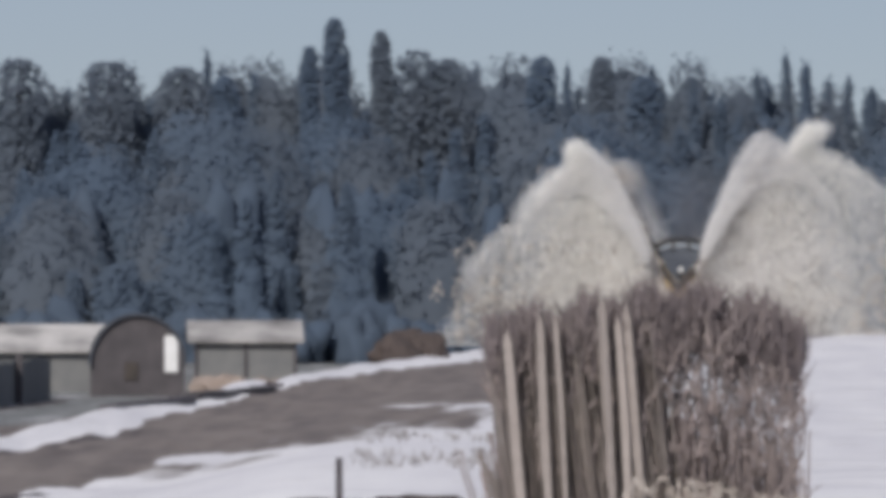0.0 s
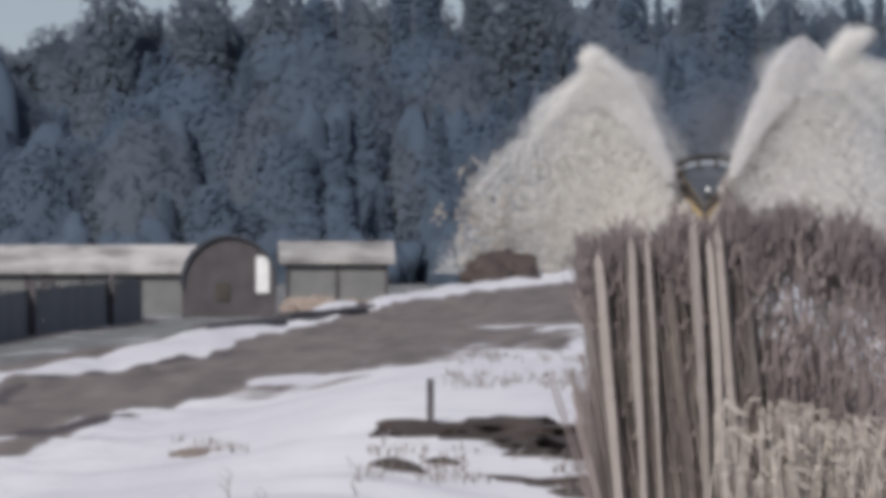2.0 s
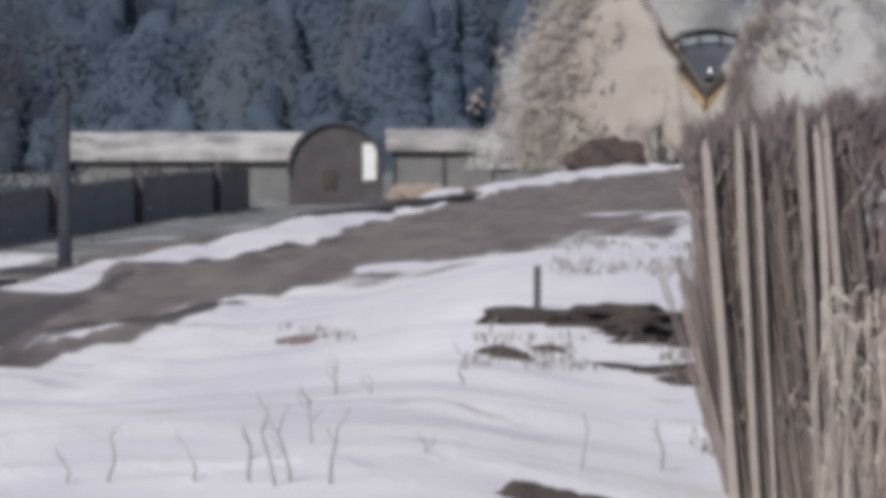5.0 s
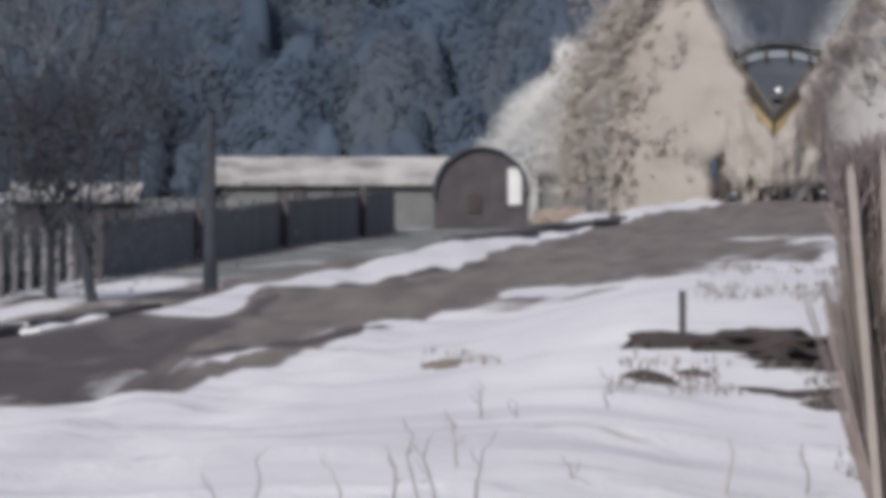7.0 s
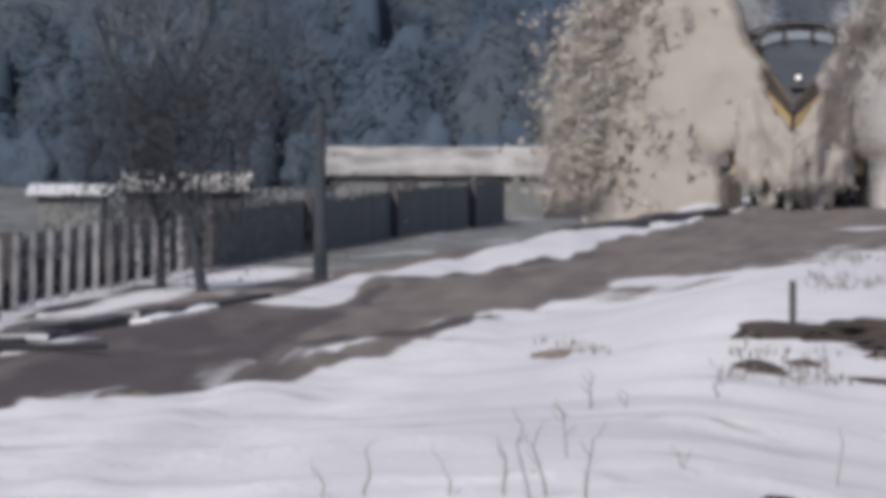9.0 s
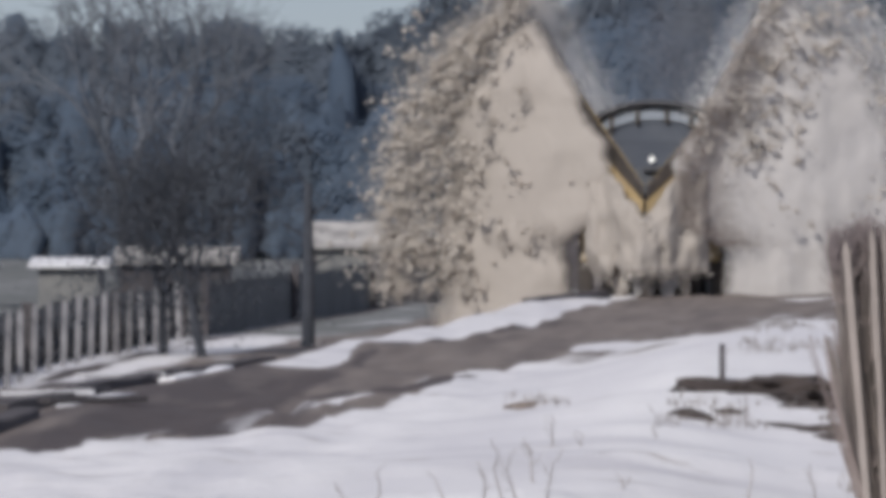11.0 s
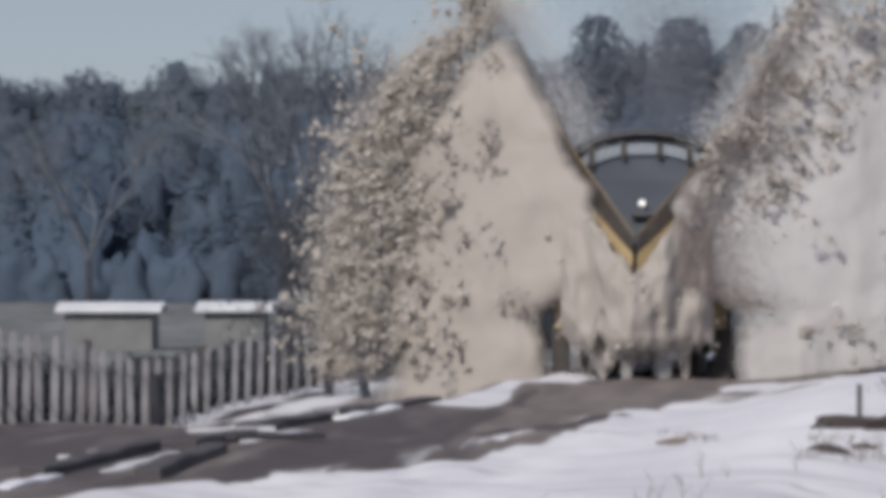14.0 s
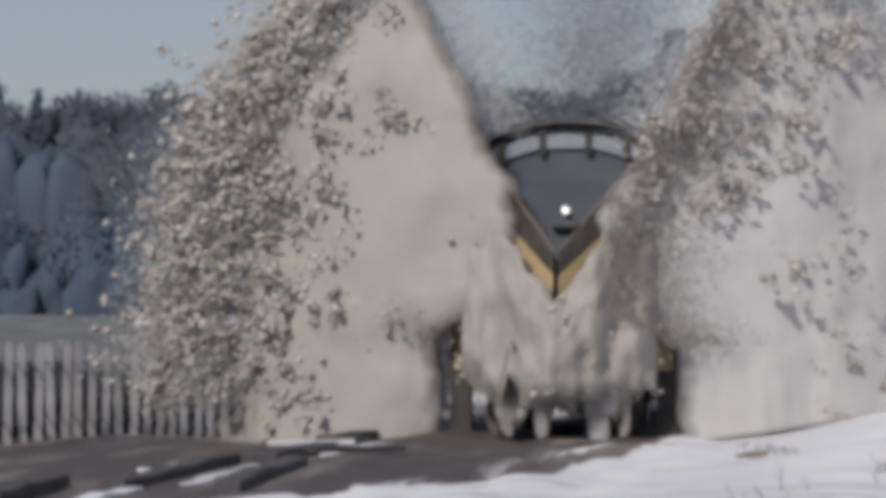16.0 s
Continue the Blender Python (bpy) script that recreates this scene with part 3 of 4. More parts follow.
def build_slat_fence():
    root = tagged(new("slat_fence"), "weathered grey wooden slat fence standing in snow", "fence")
    root.location = (fence_x(80), 80, 0)
    rng = random.Random(5)
    bm = bmesh.new()
    prism(bm, [(-0.066, 0), (0.066, 0), (0.064, 1.50), (0.0, 1.58), (-0.064, 1.50)], -0.015, 0.015)
    first = part("slat", bm, "slat", root)
    slats, d = [first], 62.0
    while d < 168:
        x = fence_x(d)
        ob = first if d == 62.0 else new("slat", first.data)
        ob.parent = root
        ob.matrix_basis = pose(x - root.location.x, d - 80, flat(d) - 0.1 + rng.uniform(-0.04, 0.04), 0, rng.uniform(-2, 2), rng.uniform(-8, 8))
        slope = (fence_x(d + 1) - x)
        pace = 12800 * (slope * d - x) / d ** 2
        d += rng.uniform(26, 31) * (137 / d) ** 0.6 / pace
    post = None
    for d in (66, 79, 92, 106, 121, 137, 153, 167):
        if post is None:
            bm = bmesh.new()
            box(bm, -0.11, 0.11, -0.1, 0.1, 0, 1.6, 0.02)
            post = ob = part("post", bm, "dark_wood", root)
        else:
            ob = new("post", post.data)
            ob.parent = root
        x = fence_x(d) - 0.15
        ob.location = (x - root.location.x, d - 80, land(x, d) - 0.1)
    for z in (0.35, 1.15):
        bm = bmesh.new()
        pts = [(d, fence_x(d) - 0.06) for d in range(62, 169, 4)]
        for (a, xa), (b, xb) in zip(pts, pts[1:]):
            rod(bm, (xa - root.location.x, a - 80, z + flat(a)), (xb - root.location.x, b - 80, z + flat(b)), 0.014, 0.014, 4)
        part("rail", bm, "dark_wood", root)


def build_board_fence():
    root = tagged(new("board_fence"), "solid grey board fence with dark posts in front of sheds", "fence")
    root.location = (fence_x(170), 170, 0)
    rng = random.Random(8)
    panel, post = None, None
    ds = [170 + 4.4 * i for i in range(15)]
    for d, e in zip(ds, ds[1:]):
        x0, x1 = fence_x(d), fence_x(e)
        for k in range(4):
            a, b = k / 4, (k + 1) / 4 - 0.012
            if panel is None:
                bm = bmesh.new()
                prism(bm, [(-0.5, 0), (0.5, 0), (0.5, 1.36), (-0.5, 1.4)], -0.02, 0.02)
                panel = ob = part("board", bm, "fence_board", root)
            else:
                ob = new("board", panel.data)
                ob.parent = root
            xm, dm = x0 + (x1 - x0) * (a + b) / 2, d + (e - d) * (a + b) / 2
            turn = math.degrees(math.atan2(e - d, x1 - x0))
            ob.matrix_basis = pose(xm - root.location.x, dm - 170, land(xm, dm) - 0.08 + rng.uniform(-0.05, 0.05), 0, 0, turn) @ Matrix.Diagonal((math.hypot(x1 - x0, e - d) * (b - a), 1, 1, 1))
        if ds.index(d) % 4:
            continue
        if post is None:
            bm = bmesh.new()
            box(bm, -0.1, 0.1, -0.1, 0.1, 0, 1.65, 0.02)
            post = ob = part("post", bm, "dark_wood", root)
        else:
            ob = new("post", post.data)
            ob.parent = root
        ob.location = (x0 + 0.12 - root.location.x, d - 170.1, land(x0, d) - 0.1)


build_slat_fence()
build_board_fence()


def build_weeds():
    """Dark weedy backing added behind the fence so that its gaps look dark."""
    rng = np.random.default_rng(31)
    n = 22000
    d = 60 + 175 * rng.uniform(0, 1, n) ** 1.5
    x = np.array([along(FENCE, k) for k in d]) - 0.5 - rng.uniform(0, 1.4, n)
    z = np.array([flat(k) for k in d]) + rng.uniform(0, 0.85, n) ** 1.3 * 1.25
    v, f = bits(rng, np.stack([x, d, z], 1), rng.uniform(0.07, 0.2, n), (0.7, 0.7, 1.8))
    tagged(mesh_object("dry_weeds", v, f, "bark"), "dark weedy backing added behind the slat fence", "weeds", kind="stuff")


build_weeds()


# ---- sheds and hut ----
def shed(x0, x1, d, depth, eave, ridge, label, wall="board", roof="roof", door_at=None, name="shed", battens=True):
    root = tagged(new(name), label, "shed")
    xm = (x0 + x1) / 2
    g = land(xm, d) - 0.1
    root.location = (xm, d, g)
    w, he, hr = (x1 - x0) / 2, eave - g, ridge - g
    bm = bmesh.new()
    # long walls face the line, gables at the ends
    a = [(-w, 0, 0), (w, 0, 0), (w, 0, he), (-w, 0, he), (-w, depth, 0), (w, depth, 0), (w, depth, he), (-w, depth, he), (-w, depth / 2, hr - .1), (w, depth / 2, hr - .1)]
    v = [bm.verts.new(p) for p in a]
    for f in ((0, 1, 2, 3), (5, 4, 7, 6), (4, 0, 3, 8, 7), (1, 5, 6, 9, 2)):
        bm.faces.new([v[i] for i in f])
    part("wall", bm, wall, root)
    bm = bmesh.new()
    for y0, y1 in ((-0.3, depth / 2), (depth + 0.3, depth / 2)):
        lo, hi = he - 0.12, hr
        pts = [(-w - .3, y0, lo), (w + .3, y0, lo), (w + .3, y1, hi), (-w - .3, y1, hi)]
        lower = [bm.verts.new(p) for p in pts]
        upper = [bm.verts.new((p[0], p[1], p[2] + 0.1)) for p in pts]
        bm.faces.new(lower), bm.faces.new(upper)
        for i in range(4):
            bm.faces.new((lower[i], lower[(i + 1) % 4], upper[(i + 1) % 4], upper[i]))
    bmesh.ops.recalc_face_normals(bm, faces=bm.faces[:])
    part("roof", bm, roof, root)
    n = max(2, int(2 * w / 1.6))
    for i in range(n + 1 if battens else 0):
        bm = bmesh.new()
        x = -w + 2 * w * i / n
        box(bm, x - 0.06, x + 0.06, -0.07, 0.0, 0, he - 0.02)
        part("batten", bm, "dark_wood", root)
    if door_at is not None:
        bm = bmesh.new()
        box(bm, door_at - 0.22, door_at + 0.22, -0.1, -0.03, 0.25, 1.45, 0.01)
        part("door", bm, "dark_wood", root)
    return root


def zz(v, d):
    return EYE_Z - d * (v - 180) / 12800


shed(at(395, 246), at(790, 246), 246, 5.0, zz(322, 246), zz(284, 246), "long low grey board shed with dirty snow-dusted roof", door_at=-1.2)
shed(at(955, 250), at(1130, 250), 250, 4.0, zz(305, 250), zz(277, 250), "low grey-green shed with a pale roof")
shed(at(-405, 205), at(-235, 205), 205, 3.0, zz(357, 205), zz(352, 205), "small low shed under thick white roof snow", roof="roof_snow", battens=False)
shed(at(-130, 208), at(-15, 208), 208, 3.0, zz(356, 208), zz(351, 208), "small low shed under thick white roof snow", roof="roof_snow", battens=False)
shed(at(30, 215), at(230, 215), 215, 3.0, zz(350, 215), zz(330, 215), "low dark shed with patchy snow on its roof", "dark_wood", "roof")


def build_hut():
    d = 236.0
    x0, x1 = at(768, d), at(935, d)
    root = tagged(new("hut"), "dark arched hut with a white door panel", "hut")
    g = land((x0 + x1) / 2, d) - 0.1
    root.location = ((x0 + x1) / 2, d, g)
    w, h = (x1 - x0) / 2, zz(262, d) - g
    arch = [(-w, 0), (w, 0)] + [(w * math.cos(t), h * 0.42 + h * 0.58 * math.sin(t)) for t in [math.pi * i / 14 for i in range(15)]]
    bm = bmesh.new()
    prism(bm, arch, 0, 3.0)
    part("body", bm, "dark_wood", root)
    bm = bmesh.new()
    k = [(w * 1.05 * math.cos(t), h * 0.42 + (h * 0.58 + 0.06) * math.sin(t)) for t in [math.pi * i / 14 for i in range(15)]]
    prism(bm, k + [(x * 0.93, z - 0.09) for x, z in k[::-1]], -0.15, 3.1)
    part("roof", bm, "bark", root)
    bm = bmesh.new()
    box(bm, w - 0.66, w - 0.22, -0.07, -0.01, zz(363, d) - g, zz(298, d) - g, 0.02)
    part("door", bm, "white", root, "white painted narrow door")
    bm = bmesh.new()
    box(bm, -0.42, 0.02, -0.05, -0.01, zz(378, d) - g, zz(345, d) - g, 0.02)
    part("hatch", bm, "black", root)


build_hut()


# ---- heaps and debris ----
def heap(x, d, rx, ry, h, mat, label, seed, name="heap"):
    bm = bmesh.new()
    blob(bm, (0, 0, 0), (rx, ry, h), seed, 0.55, 4, 1.6 / max(0.5, h * 2))
    ob = part(name, bm, mat, None, label)
    ob.location = (x, d, land(x, d) - 0.05)
    return tagged(ob, label, "heap")


heap(at(1090, 232), 232, 1.4, 1.2, 0.62, "heap", "low brown mound of straw and clay", 3)
heap(at(1215, 236), 236, 1.9, 1.4, 0.8, "heap", "brown mound of straw and clay", 5)
heap(at(1335, 226), 226, 1.3, 1.2, 0.85, "soil", "dark mound of bare earth", 6)
heap(at(1010, 226), 226, 1.5, 1.2, 0.75, "heap", "low brown mound of straw and clay", 15)
heap(at(960, 205), 205, 1.1, 1.0, 0.4, "soil", "low dark mound of bare earth", 16)


def ground_heap(u, v, rx, ry, h, mat, label, seed, name):
    x, d, _ = ground_at(u, v)
    return heap(x, d, rx, ry, h, mat, label, seed, name)


ground_heap(1330, 618, 1.15, 0.9, 0.20, "soil", "flat heap of dark wet soil lying on the snow", 7, "earth_mound")
ground_heap(1470, 640, 0.95, 1.2, 0.16, "soil", "flat heap of dark wet soil lying on the snow", 8, "earth_mound")
ground_heap(1150, 675, 0.36, 0.4, 0.10, "soil", "small patch of dark soil lying on the snow", 9, "earth_mound")
ground_heap(1230, 668, 0.16, 0.2, 0.09, "soil", "small clod of dark soil lying on the snow", 14, "soil_clod")
ground_heap(820, 640, 0.40, 0.8, 0.05, "heap", "thin patch of brown grass showing through snow", 10, "grass_patch")
ground_heap(1400, 700, 0.7, 0.5, 0.08, "soil", "streak of dark soil lying on the snow", 12, "earth_mound")
ground_heap(1520, 720, 0.5, 0.4, 0.10, "soil", "patch of dark soil lying on the snow", 13, "earth_mound")
ground_heap(1200, 935, 0.55, 0.3, 0.16, "soil", "dark clod of earth lying on the snow", 17, "earth_mound")


def plank(u, d, length, turn, mat, label, lift=0.0):
    x = at(u, d)
    bm = bmesh.new()
    box(bm, -length / 2, length / 2, -0.12, 0.12, 0, 0.07, 0.012)
    ob = tagged(part("plank", bm, mat), label, "plank", "planks beside the line")
    ob.matrix_basis = pose(x, d, land(x, d) + 0.02 + lift, 0, random.Random(u).uniform(-3, 3), turn)


for u, d, ln, turn in ((90, 96, 1.6, 60), (-60, 86, 2.2, 70), (-180, 80, 2.4, 64), (250, 112, 1.7, 70), (480, 128, 2.0, 72), (560, 134, 2.4, 74), (850, 158, 3.4, 80), (940, 162, 4.0, 78), (-300, 76, 2.0, 75), (-120, 74, 1.5, 40)):
    plank(u, d, ln, turn, "dark_wood", "dark old timber half buried in snow")
for u, d, ln, turn in ((255, 113, 1.1, 20), (-40, 88, 1.3, 30), (-210, 78, 1.2, 15), (510, 131, 1.3, 30)):
    plank(u, d, ln, turn, "roof_snow", "snow-capped slab beside the line", 0.09)


def beam(d, x, length, turn, mat="dark_wood", wide=0.16, high=0.2):
    bm = bmesh.new()
    box(bm, -length / 2, length / 2, -wide, wide, 0, high, 0.02)
    bmesh.ops.subdivide_edges(bm, edges=[e for e in bm.edges if e.calc_length() > 1], cuts=6)
    for v in bm.verts:
        v.co.z += 0.05 * noise.noise(Vector((v.co.x * 0.7, d, 0)))
        v.co.y += 0.06 * noise.noise(Vector((v.co.x * 0.5, x, 5)))
    ob = tagged(part("old_timber" if mat == "dark_wood" else "snow_ridge", bm, mat), "long dark old timber half buried in mud and snow" if mat == "dark_wood" else "long snow ridge lying along the muddy bank", "timber" if mat == "dark_wood" else "snow ridge", "timbers beside the line" if mat == "dark_wood" else "snow ridges beside the line")
    a = radians(turn)
    z0, z1 = (land(x + k * math.cos(a) * length / 2, d + k * math.sin(a) * length / 2) for k in (-1, 1))
    ob.matrix_basis = pose(x, d, (z0 + z1) / 2 - 0.05, 0, -math.degrees(math.atan2(z1 - z0, length)), turn)


for d, x, ln, turn in ((70, -7.3, 9.0, 85), (66, -5.9, 6.0, 86), (77, -6.0, 6.0, 82), (84, -5.6, 5.0, 80), (64, -8.6, 6.0, 88), (98, -4.6, 6.0, 80), (108, -3.9, 5.0, 78), (146, 1.0, 9.0, 79), (158, 2.9, 11.0, 80), (132, -1.4, 7.0, 80), (90, -5.2, 4.0, 84)):
    beam(d, x, ln, turn)
for d, x, ln, turn in ((69, -6.6, 5.0, 84), (78, -5.4, 4.0, 82), (64, -7.6, 4.0, 86), (88, -4.6, 4.0, 80), (74, -7.6, 3.0, 80)):
    beam(d, x, ln, turn, "roof_snow", 0.13, 0.09)


def build_stubble():
    """Dead grass that shows through the snow in rows and patches."""
    rng = np.random.default_rng(55)
    pts = []
    for u0, u1, v0, v1, n in ((1230, 1600, 505, 535, 110), (1090, 1300, 645, 705, 60), (1420, 1600, 640, 735, 100), (1250, 1560, 470, 490, 60), (760, 880, 625, 650, 22), (1500, 1600, 800, 860, 50)):
        for _ in range(n):
            pts.append(ground_at(rng.uniform(u0, u1), rng.uniform(v0, v1)))
    c = np.array(pts)
    c = np.concatenate([c + rng.normal(0, 0.05, c.shape) * np.array((1, 1, 0)) + np.array((0, 0, 0.03)) for _ in range(3)])
    v, f = bits(rng, c, rng.uniform(0.008, 0.03, len(c)), (0.5, 0.5, 3.0))
    tagged(mesh_fast("dead_grass", v, f, "stem"), "sparse dead grass stubble poking through the snow", "grass", kind="stuff")


build_stubble()


def tube(bm, points, radii, sides=5):
    """One unbroken bent stalk through the points."""
    rings = [[bm.verts.new(p + Vector((r * math.cos(k), r * math.sin(k), 0))) for k in [2 * math.pi * i / sides for i in range(sides)]] for p, r in zip(points, radii)]
    for a, b in zip(rings, rings[1:]):
        for i in range(sides):
            bm.faces.new((a[i], a[(i + 1) % sides], b[(i + 1) % sides], b[i]))
    bm.faces.new(rings[-1])
    return bm


def weed(u, v, h, seed, bend=0.045):
    x, d, _ = ground_at(u, v)
    rng = random.Random(seed)
    root = tagged(new("weed"), "dry weed stalk sticking out of the snow", "weed", "weeds in the snow")
    root.location = (x, d, land(x, d))
    points = [Vector((0, 0, -0.05))]
    for i in range(4):
        points.append(points[-1] + Vector((rng.uniform(-bend, bend), rng.uniform(-bend, bend), h / 4)))
    part("stalk", tube(bmesh.new(), points, (0.014, 0.012, 0.010, 0.008, 0.006)), "stalk", root)
    for q in points[2:]:
        if rng.random() < 0.6:
            side = rng.choice((-1, 1))
            twig = [q, q + Vector((side * rng.uniform(.02, .05), 0, rng.uniform(.02, .06))), q + Vector((side * rng.uniform(.05, .10), 0, rng.uniform(0.05, .13)))]
            part("twig", tube(bmesh.new(), twig, (0.007, 0.006, 0.004), 4), "stalk", root)


for i, (u, v, h) in enumerate(((845, 742, 0.32), (916, 742, 0.16), (1068, 722, 0.28), (812, 760, 0.1), (1280, 690, 0.16), (1285, 880, 0.5), (1425, 880, 0.45), (700, 900, 0.4), (745, 905, 0.55), (770, 900, 0.5), (840, 905, 0.45), (450, 900, 0.35), (600, 905, 0.3), (380, 905, 0.25), (1130, 640, 0.2), (1490, 700, 0.2), (810, 830, 0.42), (1350, 660, 0.15), (1020, 860, 0.2))):
    weed(u, v, h, i)
bm = bmesh.new()
box(bm, -0.035, 0.035, -0.03, 0.03, -0.1, 0.42, 0.008)
stake = tagged(part("stake", bm, "dark_wood"), "short dark stake standing in the snow", "stake")
stake.location = ground_at(1208, 592)


# ---- brushwood and timber clump ----
def build_clump():
    rng = np.random.default_rng(77)
    d0 = 55.0
    root = tagged(new("reed_thicket"), "tall clump of dry reeds and brown brushwood beside split timbers", "thicket")
    root.location = (at(1750, d0), d0, RAIL_Z - 0.65)
    # split timbers standing upright
    for i, (u, wid) in enumerate(((1492, 0.07), (1530, 0.05), (1560, 0.035), (1638, 0.04), (1668, 0.05), (1702, 0.06))):
        top = 268 - 5 * i + rng.uniform(-22, 26)
        bm = bmesh.new()
        h = zz(top, d0) - RAIL_Z + 0.65
        prism(bm, [(-wid / 2, 0), (wid / 2, 0), (wid / 2 * 0.9, h * 0.96), (0, h), (-wid / 2, h * 0.97)], -0.04, 0.04)
        bmesh.ops.subdivide_edges(bm, edges=bm.edges[:], cuts=3)
        for v in bm.verts:
            v.co.x += 0.03 * noise.noise(v.co * 1.5 + Vector((i * 3, 0, 0)))
        ob = part("timber", bm, "post_wood", root)
        ob.matrix_basis = pose(at(u, d0) - root.location.x + 0.28, rng.uniform(-.45, -.3), 0, 0, -4.0 + rng.uniform(-1.5, 1.5), rng.uniform(-20, 20))
    # close-set dry stems round the timbers
    bm = bmesh.new()
    for i in range(900):
        u = 1452 + 290 * rng.uniform()
        x, y = at(u, d0) - root.location.x + 0.46, rng.uniform(-.3, .6)
        h = zz(292 - 0.16 * (u - 1452), d0) - RAIL_Z + 0.65
        rod(bm, (x, y, 0), (x - 0.34 + rng.normal(0, .05), y, h * rng.uniform(0.6, 1.0)), rng.uniform(0.008, 0.022), 0.007, 3)
    tagged(part("dry_stalk_mass", bm, "stem", root, "grey-brown dry stems"), kind="stuff")
    # pale reeds along the snow's edge
    bm = bmesh.new()
    for i in range(1300):
        u = 1700 + 380 * rng.uniform() ** 0.8
        t = (u - 1470) / 590
        x, y = at(u, d0) - root.location.x, rng.uniform(-.9, .3)
        h = (2.15 - 0.55 * t) * rng.uniform(0.25, 1.0)
        k = Vector((x + rng.normal(0, .04), y, h * .55))
        rod(bm, (x, y, 0), k, 0.006, 0.006, 3)
        e = k + Vector((rng.normal(0.02, .09), rng.normal(0, .06), h * .45))
        rod(bm, k, e, 0.006, 0.008, 3)
        rod(bm, e, e + Vector((rng.normal(0.05, .06), 0, rng.uniform(-.16, .02))), 0.013, 0.004, 3)
    tagged(part("reeds", bm, "reed", root, "pale dry reeds"), kind="stuff")
    # twiggy brushwood, dense from the ground to its uneven heads
    bm, heads = bmesh.new(), bmesh.new()
    for i in range(11000):
        t = rng.uniform()
        u = 1475 + 560 * t
        top = 300 - 52 * math.exp(-((t - 0.60) / 0.33) ** 2) + 14 * math.sin(u * 0.06) + 8 * math.sin(u * 0.19)
        v = top + (abs(rng.normal(0, 60)) if rng.uniform() < 0.45 else rng.uniform(0, 560))
        x, y, z = at(u, d0) - root.location.x, rng.uniform(-.3, .9), max(0.02, zz(v, d0) - RAIL_Z + .65)
        x += 0.5 * max(0.0, 1 - z / 2.6) * (1 - t)
        dd = Vector((rng.normal(0, .06), rng.normal(0, .05), rng.uniform(0.06, .26)))
        rod(heads if v < top + 95 + rng.normal(0, 25) else bm, (x, y, z), Vector((x, y, z)) + dd, 0.008, 0.003, 3)
    for i in range(420):
        u = 1470 + 560 * rng.uniform()
        x, y = at(u, d0) - root.location.x, rng.uniform(-.2, .9)
        rod(bm, (x + 0.4 * (2030 - u) / 560, y, 0), (x + rng.normal(0, .08), y, 1.6 + 0.45 * math.sin((u - 1470) / 180) + rng.uniform(0, .55)), 0.016, 0.007, 4)
    tagged(part("brushwood", bm, "brush", root, "brown twiggy brushwood"), kind="stuff")
    tagged(part("twig_mass", heads, "brush_head", root, "dark purple-brown twig heads"), kind="stuff")


build_clump()


# ---- the train with its snowplough ----
def arch_outline(w, base, side, top, n=12):
    """A body section with upright sides and a rounded roof."""
    return [(-w, base), (w, base), (w, side)] + [(w * math.cos(t), side + (top - side) * math.sin(t)) for t in [math.pi * (i + 1) / (n + 1) for i in range(n)]] + [(-w, side)]


